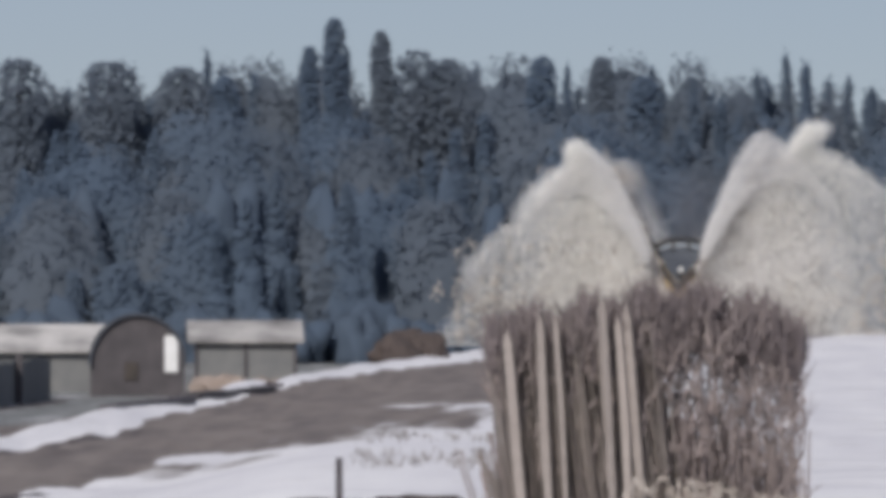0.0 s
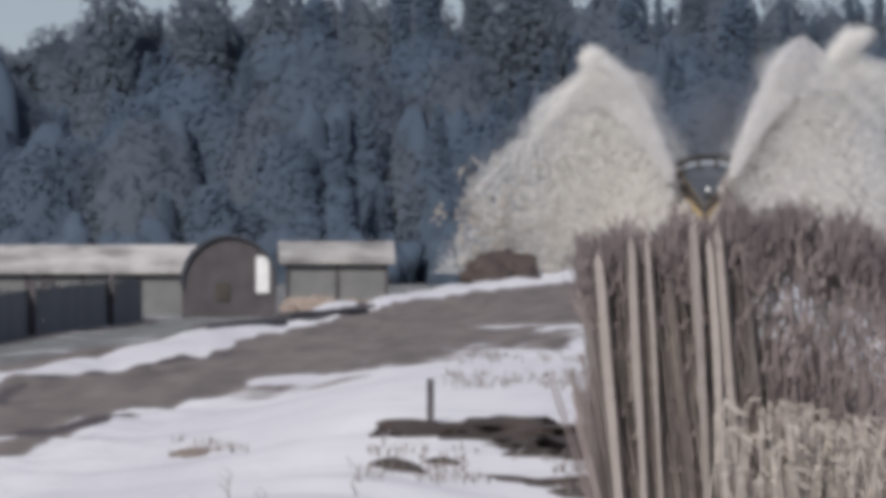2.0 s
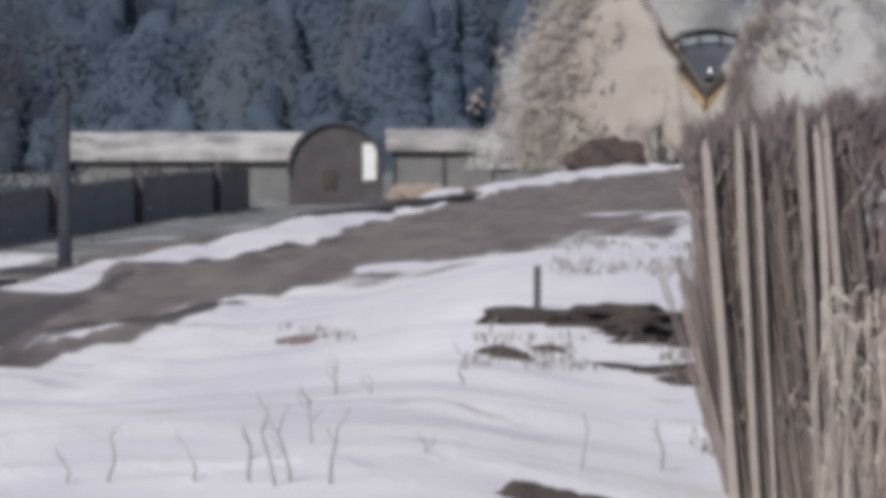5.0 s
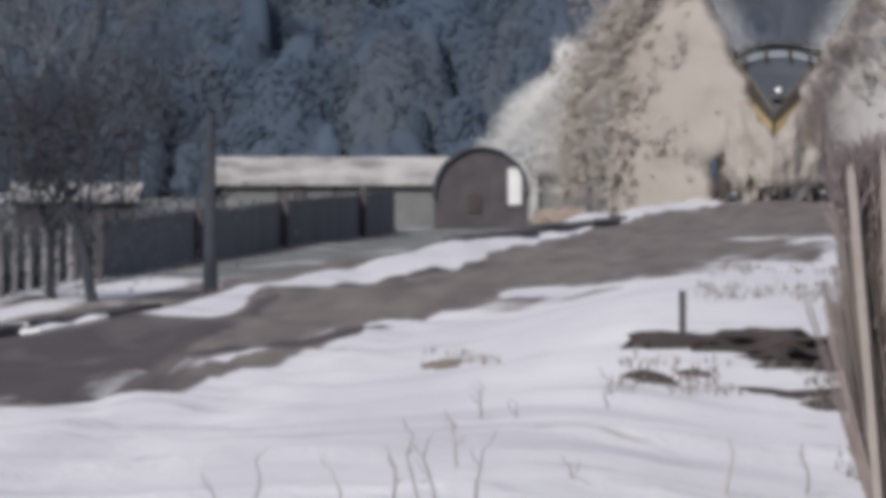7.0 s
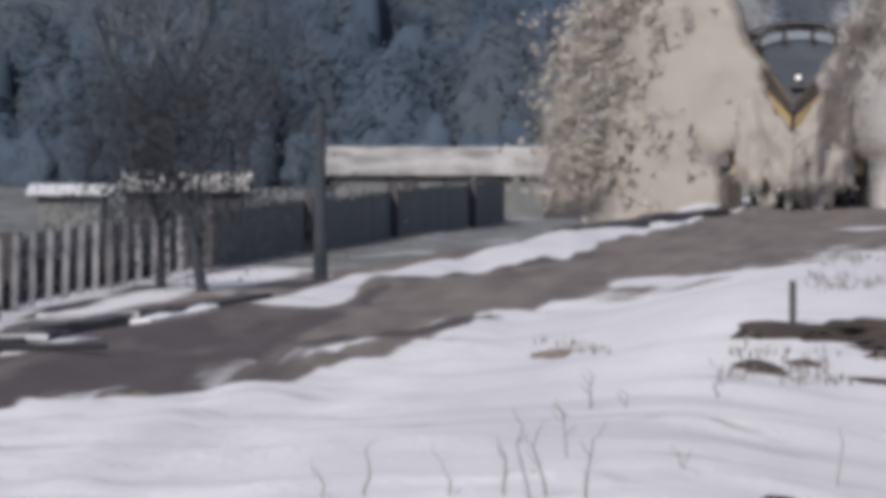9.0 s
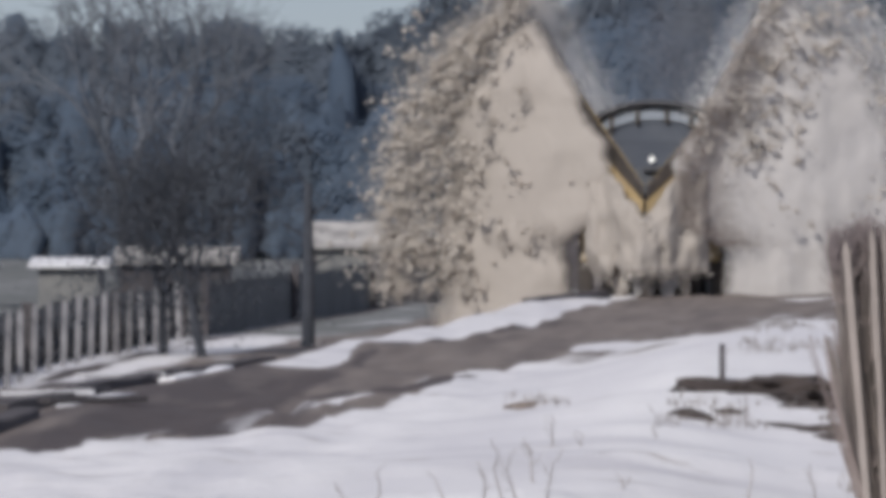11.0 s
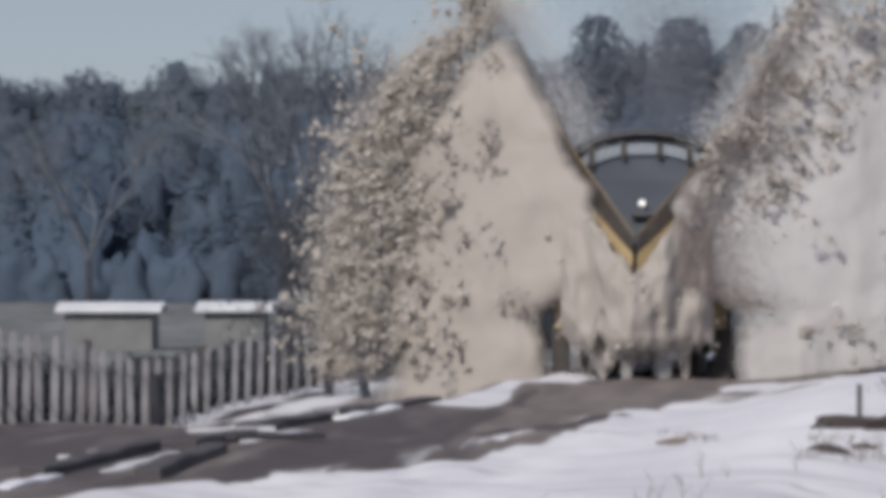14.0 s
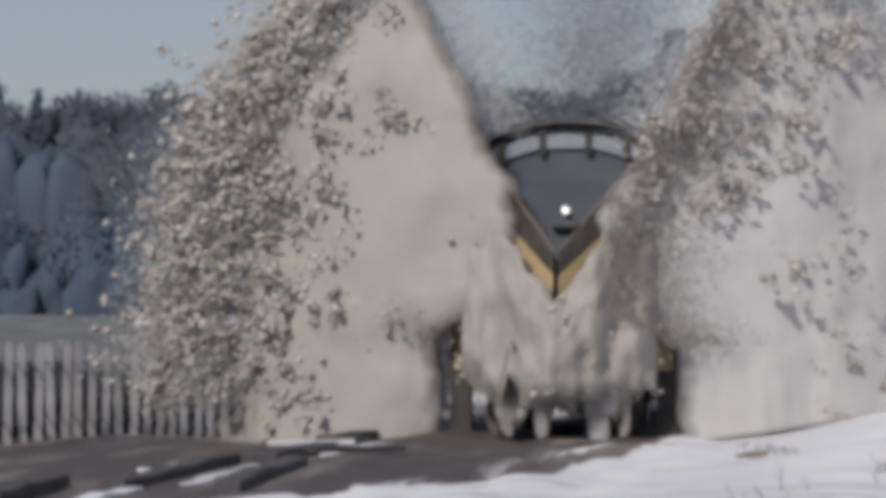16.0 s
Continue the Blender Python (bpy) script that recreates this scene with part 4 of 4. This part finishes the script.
def build_train():
    root = tagged(new("plough_train"), "blue-grey locomotive pushing a yellow and black striped snowplough", "train")
    bm = bmesh.new()
    prism(bm, arch_outline(1.5, 0.9, 3.75, 4.5), 2.2, 17.0)
    bmesh.ops.bevel(bm, geom=[e for e in bm.edges if abs(e.verts[0].co.y - 2.2) < .01 and abs(e.verts[1].co.y - 2.2) < .01], offset=0.12, segments=2, affect="EDGES")
    part("body", bm, "steel", root, "blue-grey painted cab and body")
    bm = bmesh.new()
    prism(bm, arch_outline(1.56, 3.85, 3.9, 4.66)[2:] + [(x * 0.97, z - 0.1) for x, z in arch_outline(1.56, 3.85, 3.9, 4.66)[2:][::-1]], 2.0, 17.1)
    part("roof", bm, "roof_steel", root, "dark arched roof")
    # row of pale panes under the roof's curve
    edges = [-1.36, -0.98, -0.38, 0.30, 0.86, 1.3]
    for a, b in zip(edges, edges[1:]):
        def roofline(x):
            return 3.75 + 0.75 * math.sqrt(max(0, 1 - (x / 1.5) ** 2))
        bm = bmesh.new()
        prism(bm, [(a + .05, roofline(a) - .29), (b - .05, roofline(b) - .29), (b - .05, roofline(b) - .10), ((a + b) / 2, roofline((a + b) / 2) - .09), (a + .05, roofline(a) - .10)], 2.12, 2.19)
        pane = part("window", bm, "pane", root, "pale narrow cab window")
        bm = bmesh.new()
        box(bm, b - .05, b + .05, 2.08, 2.2, roofline(b) - .38, roofline(b) - .05, 0.01)
        part("pillar", bm, "black", root)
    # sloping nose below the cab
    bm = bmesh.new()
    v = [bm.verts.new(p) for p in ((-1.45, 2.2, 1.0), (1.45, 2.2, 1.0), (1.45, 2.2, 3.7), (-1.45, 2.2, 3.7), (-0.5, 1.5, 1.0), (0.5, 1.5, 1.0), (0.42, 1.7, 3.1), (-0.42, 1.7, 3.1))]
    for f in ((4, 5, 6, 7), (0, 4, 7, 3), (5, 1, 2, 6), (7, 6, 2, 3), (0, 1, 5, 4)):
        bm.faces.new([v[i] for i in f])
    bmesh.ops.recalc_face_normals(bm, faces=bm.faces[:])
    part("nose", bm, "steel", root)
    bm = bmesh.new()
    bmesh.ops.create_cone(bm, cap_ends=True, segments=16, radius1=0.055, radius2=0.045, depth=0.12, matrix=pose(0, 1.63, 3.28, 90))
    part("headlamp", bm, "lamp", root, "small lit headlamp")
    bm = bmesh.new()
    box(bm, -0.2, 0.2, 1.50, 1.66, 3.02, 3.12, 0.02)
    part("lamp_bracket", bm, "roof_steel", root)
    # plough: two raked blades that meet in a prow, with striped upper edges
    for side in (-1, 1):
        def blade_point(t, k):
            """t from prow to wing, k from foot to crest."""
            crest = 2.70 + 2.1 * t
            z = 0.95 + (crest - 0.95) * k
            return Vector((side * (0.04 + 1.62 * t), -0.1 + 1.5 * t + 0.35 * k * k, z))
        bm = bmesh.new()
        grid = [[bm.verts.new(blade_point(i / 8, j / 6)) for i in range(9)] for j in range(7)]
        for j in range(6):
            for i in range(8):
                bm.faces.new((grid[j][i], grid[j][i + 1], grid[j + 1][i + 1], grid[j + 1][i]))
        back = bmesh.ops.extrude_face_region(bm, geom=bm.faces[:])
        bmesh.ops.translate(bm, verts=[x for x in back["geom"] if isinstance(x, bmesh.types.BMVert)], vec=(0, 0.09, 0))
        bmesh.ops.recalc_face_normals(bm, faces=bm.faces[:])
        blade = part("blade", bm, "yellow", root, "dirty yellow curved plough blade")
        for k0, k1 in ((0.80, 0.99), (0.36, 0.58)):
            bm = bmesh.new()
            low = [blade_point(i / 8, k0) - Vector((0, 0.02, 0)) for i in range(9)]
            high = [blade_point(i / 8, k1) - Vector((0, 0.02, 0)) for i in range(9)]
            a, b = [bm.verts.new(p) for p in low], [bm.verts.new(p) for p in high]
            for i in range(8):
                bm.faces.new((a[i], a[i + 1], b[i + 1], b[i]))
            more = bmesh.ops.extrude_face_region(bm, geom=bm.faces[:])
            bmesh.ops.translate(bm, verts=[x for x in more["geom"] if isinstance(x, bmesh.types.BMVert)], vec=(0, 0.014, 0))
            part("stripe", bm, "black", blade, "black warning stripe")
        bm = bmesh.new()
        prism(bm, [(side * 1.35, 0.0), (side * 1.66, 0.0), (side * 1.66, 1.25), (side * 1.40, 1.25)], 1.35, 1.75)
        part("side_wing", bm, "black", root, "dark steel side wing of the plough")
        bm = bmesh.new()
        prism(bm, [(side * 0.98, 0.0), (side * 1.12, 0.0), (side * 1.16, 1.1), (side * 1.02, 1.1)], 1.5, 1.7)
        part("strut", bm, "black", root)
        for y in (4.2, 6.3, 12.5, 14.6):
            bm = bmesh.new()
            bmesh.ops.create_cone(bm, cap_ends=True, segments=20, radius1=0.48, radius2=0.48, depth=0.14, matrix=pose(side * 0.76, y, 0.48, 0, 90))
            part("wheel", bm, "black", root)
    bm = bmesh.new()
    box(bm, -1.2, 1.2, 2.4, 16.5, 0.45, 0.92, 0.05)
    part("underframe", bm, "black", root)
    return root


# ---- thrown snow ----
def inner_edge(z):
    """How far from the middle the spray begins at a height: the V above the prow."""
    if z < 1.3:
        return 1.72
    if z < 1.9:
        return 1.72 - 1.6 * (z - 1.3)
    return max(0.66, (z - 2.75) / 1.3) if z < 4.1 else 1.04 + 0.5 * (z - 4.1)


def outer_edge(z, top=7.7, reach=5.6):
    """How far out the dense spray goes at a height: an upright flank that rounds over into a dome."""
    k = min(1.0, max(0.0, z / top))
    return reach * (1 - k ** 3.2) ** 0.5


def soft_cloud(name, rng, c, lo, hi, mat, parent, label="", facing=(0.0, -0.7, 0.55)):
    """Fine airborne grains that take the light together, as a haze does."""
    n = len(c)
    d = c - c.mean(axis=0)
    d = 0.45 * d / np.maximum(np.linalg.norm(d, axis=1, keepdims=True), 1e-6) + np.array(facing) + rng.normal(0, 0.22, (n, 3))
    d /= np.linalg.norm(d, axis=1, keepdims=True)
    v, f = flakes(rng, c, d, rng.uniform(lo, hi, n))
    return tagged(mesh_fast(name, v, f, mat, parent), label, kind="stuff")


def clumped(rng, seeds, each, spread):
    """Grains gathered into ragged clods round their seeds."""
    k = rng.integers(each[0], each[1], len(seeds))
    c = np.repeat(seeds, k, axis=0)
    w = np.repeat(rng.uniform(0.4, 1.3, len(seeds)), k)[:, None]
    return c + rng.normal(0, 1, c.shape) * np.array(spread) * w


def build_core(side, top, seed, mat, parent):
    """The dense body of the spray: a thick curtain with a streaked, lumpy front and ragged rim."""
    bm = bmesh.new()
    nu, nv = 64, 76
    front, back, thick = [], [], []
    for j in range(nv + 1):
        z0 = -0.8 if side < 0 else -0.05
        z = z0 + (top - z0) * j / nv
        ra, rb = [], []
        for i in range(nu + 1):
            t = i / nu
            a = inner_edge(z) + 0.16 * noise.fractal(Vector((z * 1.1, seed, 0)), 1.0, 2.0, 4)
            b = outer_edge(z, top, 5.3 if side < 0 else 6.4) + 0.45 * noise.fractal(Vector((z * 0.8, seed + 9, 0)), 1.0, 2.0, 5)
            b = max(b, a + 0.3)
            x = a + (b - a) * t
            rim = math.sin(math.pi * min(1, max(0, t))) ** 0.5 * (1 - smooth01(0.86, 1.0, j / nv) * 0.9)
            zz_ = z + 0.45 * noise.fractal(Vector((x * 0.9, seed + 4, j * 0.02)), 1.0, 2.0, 4) * smooth01(0.6, 1.0, j / nv)
            y = 0.35 + 0.45 * x - 0.6 * rim
            y += 0.05 * noise.fractal(Vector((x * 1.6, z * 0.35, seed)), 1.0, 2.0, 4) + 0.08 * noise.fractal(Vector((x * 0.9, z * 0.7, seed + 2)), 1.0, 2.0, 5)
            if side > 0:
                zz_ += 0.14 * (x - 1.7) * (1 - smooth01(0.0, 0.35, j / nv))
            ra.append(bm.verts.new((side * x, y, zz_)))
            rb.append(bm.verts.new((side * x, y + 0.25 + 2.2 * rim, zz_ + 0.1 * rim)))
            e = min(t * (b - a) / 0.45, (1 - t) * (b - a) / 1.3, (1 - j / nv) * top / 1.5, 1.0)
            thick += [e, e]
        front.append(ra), back.append(rb)
    for g, flip in ((front, False), (back, True)):
        for j in range(nv):
            for i in range(nu):
                q = (g[j][i], g[j][i + 1], g[j + 1][i + 1], g[j + 1][i])
                bm.faces.new(q[::-1] if flip else q)
    ring_f = front[0] + [r[-1] for r in front[1:]] + front[-1][-2::-1] + [r[0] for r in front[-2:0:-1]]
    ring_b = back[0] + [r[-1] for r in back[1:]] + back[-1][-2::-1] + [r[0] for r in back[-2:0:-1]]
    k = len(ring_f)
    for i in range(k):
        bm.faces.new((ring_f[i], ring_b[i], ring_b[(i + 1) % k], ring_f[(i + 1) % k]))
    bmesh.ops.recalc_face_normals(bm, faces=bm.faces[:])
    ob = part("core", bm, mat, parent, "", True)
    ob.data.attributes.new("thick", "FLOAT", "POINT").data.foreach_set("value", thick)
    return ob


def build_plume(side, core_mat, label):
    rng = np.random.default_rng(100 + side)
    root = tagged(new("snow_plume"), label, "snow spray", "snow thrown by the plough")
    top, reach = (7.3, 6.1) if side < 0 else (8.0, 6.8)
    build_core(side, top, 5 + side * 3, core_mat, root)

    def depth(x, n):
        return -0.1 + 0.45 * x + rng.normal(0.15, 0.4, n)

    # haze that softens the whole rim, thickest along the dome's edge
    n = 34000
    z = top * rng.uniform(0, 1, n) ** 0.8
    b = np.array([max(inner_edge(k) + 0.5, outer_edge(k, top, reach)) for k in z])
    x = b + rng.normal(-0.25, 0.42, n)
    z = z + rng.normal(0.1, 0.3, n)
    keep = (z > 0.05) & (x > 1.6)
    c = np.stack([side * x, 0.3 + 0.45 * x + rng.normal(0.3, 0.5, n), z], 1)[keep]
    soft_cloud("rim_haze", rng, c, 0.010, 0.028, "dust" if side < 0 else "white_dust", root, "fine haze of snow along the plume's edge")
    # thin veil that trails off inside the V above the cab
    n = 15000
    z = rng.uniform(4.3, top + 0.6, n)
    x = np.array([inner_edge(k) for k in z]) + rng.normal(0.0, 0.36, n)
    c = np.stack([side * x, 1.0 + 0.5 * x + rng.uniform(0, 2.5, n), z], 1)
    soft_cloud("inner_veil", rng, c, 0.007, 0.018, "white_dust", root, "thin white veil of snow dust")
    # ragged clods: over the outer flank and the crest of the dirty plume, along the upper edge of the other
    for name, mat, n, lo, hi in (("snow_spatter", "lumps", 420 if side < 0 else 60, 0.02, 0.07), ("soil_spatter", "lumps_dark", 190 if side < 0 else 100, 0.015, 0.06)):
        z = top * rng.uniform(0.03, 1.02, n)
        a = np.array([inner_edge(k) for k in z])
        b = np.array([max(inner_edge(k) + 0.5, outer_edge(k, top, reach)) for k in z])
        t = 1.02 - np.abs(rng.normal(0, 0.24, n))
        if side > 0:
            z = rng.uniform(3.4, top, n)
            a = np.array([inner_edge(k) for k in z])
            b, t = a + 2.4, rng.uniform(0.03, 1, n) ** 1.3
        x = np.maximum(a + 0.15, a + (b - a) * t)
        seeds = np.stack([side * x, -0.3 + 0.45 * x + rng.normal(0, 0.12, n), z], 1)
        c = clumped(rng, seeds, (5, 22), (0.13, 0.08, 0.11))
        v, f = bits(rng, c, lo + (hi - lo) * rng.uniform(0, 1, len(c)) ** 1.7, round_bits=True)
        tagged(mesh_object(name, v, f, mat, root, True), kind="stuff")
    if side > 0:
        # dirt that is torn up along the blade and mixes into the foot of the plume
        n = 9000
        z = rng.uniform(1.4, 6.4, n)
        x = np.array([inner_edge(k) for k in z]) + 0.1 + np.abs(rng.normal(0, 0.65, n))
        c = np.stack([side * x, -0.35 + 0.5 * x + rng.normal(0, 0.15, n), z], 1)
        soft_cloud("dirt_haze", rng, c, 0.010, 0.028, "dirt", root, "brown haze of torn-up dirt")
    # single lumps flung clear of the plume
    n = 420 if side < 0 else 60
    z = top * rng.uniform(0.05, 1.08, n)
    b = np.array([max(inner_edge(k) + 0.5, outer_edge(k, top, reach)) for k in z])
    x = b + np.abs(rng.normal(0.0, 0.55, n))
    c = np.stack([side * x, depth(x, n), z], 1)
    v, f = bits(rng, c, 0.02 + 0.07 * rng.uniform(0, 1, n) ** 2, round_bits=True)
    tagged(mesh_object("flung_spatter", v, f, "lumps", root, True), kind="stuff")
    # bursts that churn upwards along the blade, over the top and down outside
    bursts = []
    for k in range(7):
        c = clumped(rng, rng.normal(0, 1, (9, 3)) * np.array((0.45, 0.3, 0.7)), (7, 16), (0.13, 0.1, 0.12))
        n = len(c)
        v, f = bits(rng, c, 0.02 + 0.06 * rng.uniform(0, 1, n) ** 1.5, round_bits=True)
        ob = tagged(mesh_object("burst", v, f, "lumps" if k % 6 else "lumps_dark", root, True), kind="stuff")
        bursts.append((ob, k / 7 + (0.05 if side > 0 else 0)))
    return root, bursts


def build_bow():
    """The snow that piles up and pours off in front of the prow."""
    root = tagged(new("snow_bow"), "churned snow pouring over the plough's prow", "snow spray")
    bm = bmesh.new()
    nu, nv = 44, 22
    rows = []
    for j in range(nv + 1):
        row = []
        for i in range(nu + 1):
            x = -1.4 + 2.8 * i / nu
            low = 0.42 + 0.7 * noise.fractal(Vector((x * 2.6, 3, 0)), 1.0, 2.0, 4)
            high = 1.95 + min(1.0, 1.35 * abs(x)) + 0.30 * noise.fractal(Vector((x * 3.2, 8, 0)), 1.0, 2.0, 4)
            z = low + (high - low) * j / nv
            y = -0.46 + 0.85 * abs(x) + 0.26 * noise.fractal(Vector((x * 2.8, z * 1.2, 5)), 1.0, 2.0, 5) - 0.18 * math.sin(math.pi * j / nv)
            row.append(bm.verts.new((x, y, z)))
        rows.append(row)
    for j in range(nv):
        for i in range(nu):
            bm.faces.new((rows[j][i], rows[j][i + 1], rows[j + 1][i + 1], rows[j + 1][i]))
    back = bmesh.ops.extrude_face_region(bm, geom=bm.faces[:])
    bmesh.ops.translate(bm, verts=[v for v in back["geom"] if isinstance(v, bmesh.types.BMVert)], vec=(0, 0.22, 0))
    bmesh.ops.recalc_face_normals(bm, faces=bm.faces[:])
    pile = part("churned_mass", bm, "spray", root, "", True)
    level = [(v.co.z - 0.5) / 0.5 if v.co.z < 1.3 else (2.15 + min(1.0, 1.35 * abs(v.co.x)) - v.co.z) / 0.45 for v in pile.data.vertices]
    pile.data.attributes.new("thick", "FLOAT", "POINT").data.foreach_set("value", [min(1.0, max(0.0, k)) for k in level])
    rng = np.random.default_rng(64)
    n = 170
    x = rng.uniform(-1.6, 1.6, n)
    c = np.stack([x, -0.45 + 0.85 * np.abs(x) + rng.normal(0, 0.15, n), 0.45 + 0.25 * np.abs(x) + rng.uniform(0, 1.45, n) + rng.normal(0, 0.12, n)], 1)
    v, f = bits(rng, c, rng.uniform(0.015, 0.06, n), round_bits=True)
    tagged(mesh_object("spatter", v, f, "lumps", root, True), kind="stuff")
    streams = []
    for k, (x, w) in enumerate(((-0.62, .16), (-0.2, .2), (0.15, .14), (0.5, .2), (0.85, .13))):
        bm = bmesh.new()
        blob(bm, (x, 0.15 + abs(x) * .7, 0.72), (w * 1.25, 0.12, 0.72), 220 + k, 0.8, 3, 2.4)
        ob = part("stream", bm, "spray_white" if k % 2 else "spray", root, "", True)
        ob.data.attributes.new("thick", "FLOAT", "POINT").data.foreach_set("value", [0.55] * len(ob.data.vertices))
        streams.append((ob, k))
    return root, streams


def build_smoke():
    root = tagged(new("exhaust_smoke"), "thin dark diesel smoke above the locomotive's roof", "smoke")
    rng = np.random.default_rng(9)
    for k in range(6):
        n = 6000
        c = rng.normal(0, 1, (n, 3)) * np.array((0.50 + 0.06 * k, 0.8, 0.42)) + np.array((rng.normal(0.1, 0.2), 5.0 + 0.7 * k, 4.75 + 0.45 * k))
        soft_cloud("puff", rng, c, 0.006, 0.016, "smoke", root)
    return root


def build_powder(side):
    """White powder that first rides with the train as a wide fan, then lags behind it, drifts off and settles."""
    root = tagged(new("powder_cloud"), "drifting white cloud of fine snow powder", "snow cloud", "snow powder clouds")
    rng = np.random.default_rng(41 + side)
    top, reach = (8.4, 10.0) if side < 0 else (9.2, 11.0)
    n = 70000
    z = top * rng.uniform(0, 1, n) ** 0.9
    inner = 1.25 + np.maximum(0, z - 3.6) * (0.62 if side < 0 else 0.75)
    outer = reach * np.clip(1 - (z / (top + 0.1)) ** (1.7 if side < 0 else 2.6), 0, 1) ** 0.5
    outer = np.maximum(outer, inner + 0.6) + 0.35 * np.sin(z * 1.9 + 1) * (side < 0)
    t = rng.uniform(0, 1, n)
    x = inner + (outer - inner) * t + rng.normal(0, 0.22, n)
    z = np.maximum(0.1, z + rng.normal(0, 0.18, n))
    c = np.stack([side * x, -0.5 + 0.35 * x + rng.normal(0, 0.5, n), z], 1)
    soft_cloud("fine_powder", rng, c, 0.016, 0.046, "powder", root)
    # brighter jets inside the fan, arching over
    n = 20000
    q, lane = rng.uniform(0, 1, n), rng.integers(0, 9, n) / 8.0
    x = 1.2 + (2.6 + 2.6 * lane) * q
    z = 2.6 + (top - 2.6) * (0.95 - 0.25 * lane) * np.sin(math.pi * (0.08 + (0.42 + 0.25 * lane) * q)) + rng.normal(0, 0.12, n)
    c = np.stack([side * (x + rng.normal(0, 0.12, n)), -1.0 + 0.35 * x + rng.normal(0, 0.2, n), z], 1)
    soft_cloud("jet_spray", rng, c, 0.016, 0.04, "white_dust", root)
    # ragged clods at the fan's outer foot
    seeds = np.stack([side * rng.normal(reach * 0.8, 1.0, 120), 1.8 + rng.normal(0, 0.5, 120), np.abs(rng.normal(1.4, 1.4, 120)) + 0.2], 1)
    c = clumped(rng, seeds, (4, 12), (0.16, 0.1, 0.14))
    v, f = bits(rng, c, rng.uniform(0.03, 0.09, len(c)), round_bits=True)
    tagged(mesh_object("powder_spatter", v, f, "lumps", root, True), kind="stuff")
    return root


train = build_train()
plume_left, bursts_left = build_plume(-1, "spray", "tall plume of dirty beige snow thrown aside by the plough")
plume_right, bursts_right = build_plume(1, "spray_white", "tall plume of whiter snow thrown aside by the plough")
smoke = build_smoke()
bow, streams = build_bow()
powder_left, powder_right = build_powder(-1), build_powder(1)


PACE = ((0.0, 300.0), (3.0, 258.0), (7.0, 201.0), (9.0, 171.0), (10.0, 159.0), (11.0, 150.0), (12.0, 141.0), (14.0, 112.0), (16.0, 83.0))


def train_depth(t):
    """Distance of the prow along the line at t seconds."""
    return along(PACE, t)


def rail_x(d):
    """Middle of the rails: the line runs a little aside of the mud strip's middle where it comes near."""
    return track_x(d) - 0.75 * (1 - smooth01(145, 172, d))


def motions():
    times = [0.25 * i for i in range(65)]
    rows = []
    for t in times:
        d = train_depth(t)
        x = rail_x(d)
        turn = -math.degrees(math.atan(rail_x(d + 0.5) - rail_x(d - 0.5)))
        rows.append((t, pose(x, d, RAIL_Z - 0.2 * smooth01(90, 140, d) - 0.35 * smooth01(190, 290, d), 0, 0, turn)))
    walk(train, rows)
    walk(smoke, rows)
    walk(bow, rows)
    riding = [(t, m) for t, m in rows if t <= 3.25]
    walk(powder_left, riding + [(4.0, pose(19.0, 246, RAIL_Z - 0.2)), (5.0, pose(16.2, 240, 1.0)), (5.5, pose(14.6, 238, 0.9)), (6.0, pose(12.4, 240, 0.6)), (6.5, pose(10.6, 248, -0.6)), (7.0, pose(8.8, 256, -2.4)), (7.5, pose(6.4, 258, -4.6)), (8.5, pose(3.6, 258, -6.3)), (10.0, pose(1.8, 258, -6.9)), (12.0, pose(0.6, 258, -7.2)), (16.0, pose(0.0, 258, -7.8))])
    walk(powder_right, riding + [(4.0, pose(20.5, 246, RAIL_Z - 0.2)), (5.0, pose(21.0, 240, 0.6)), (6.5, pose(23.0, 238, -0.8)), (8.5, pose(25.0, 237, -3.4)), (12.0, pose(27.0, 236, -6.4)), (16.0, pose(28.0, 236, -7.2))])
    for ob, k in streams:
        walk(ob, [(0.5 * i, pose(0.06 * math.sin(2.1 * i + k), 0, 0.12 * math.sin(1.7 * i + 2 * k), 0, 4 * math.sin(1.3 * i + k), 0)) for i in range(33)])
    for plume, bursts, side in ((plume_left, bursts_left, -1), (plume_right, bursts_right, 1)):
        sway = [(t, m @ pose(0, 0, 0.1 * math.sin(2.6 * t + side), 0, side * 2.0 * math.sin(1.9 * t + side), 2.0 * math.sin(1.3 * t))) for t, m in rows]
        walk(plume, sway)
        for ob, phase in bursts:
            path = []
            for i in range(41):
                t = 0.4 * i
                q = (t / 2.8 + phase) * 2 * math.pi
                # a tall loop: up near the prow, out over the top, down outside
                x = side * (4.3 + 0.15 * math.sin(q) - 1.3 * math.cos(q))
                z = 3.7 + 3.0 * math.sin(q)
                path.append((t, pose(x, -0.25 + 0.40 * abs(x), max(z, 0.9), 0, 25 * math.sin(q + phase * 9), 0)))
            walk(ob, path)


motions()
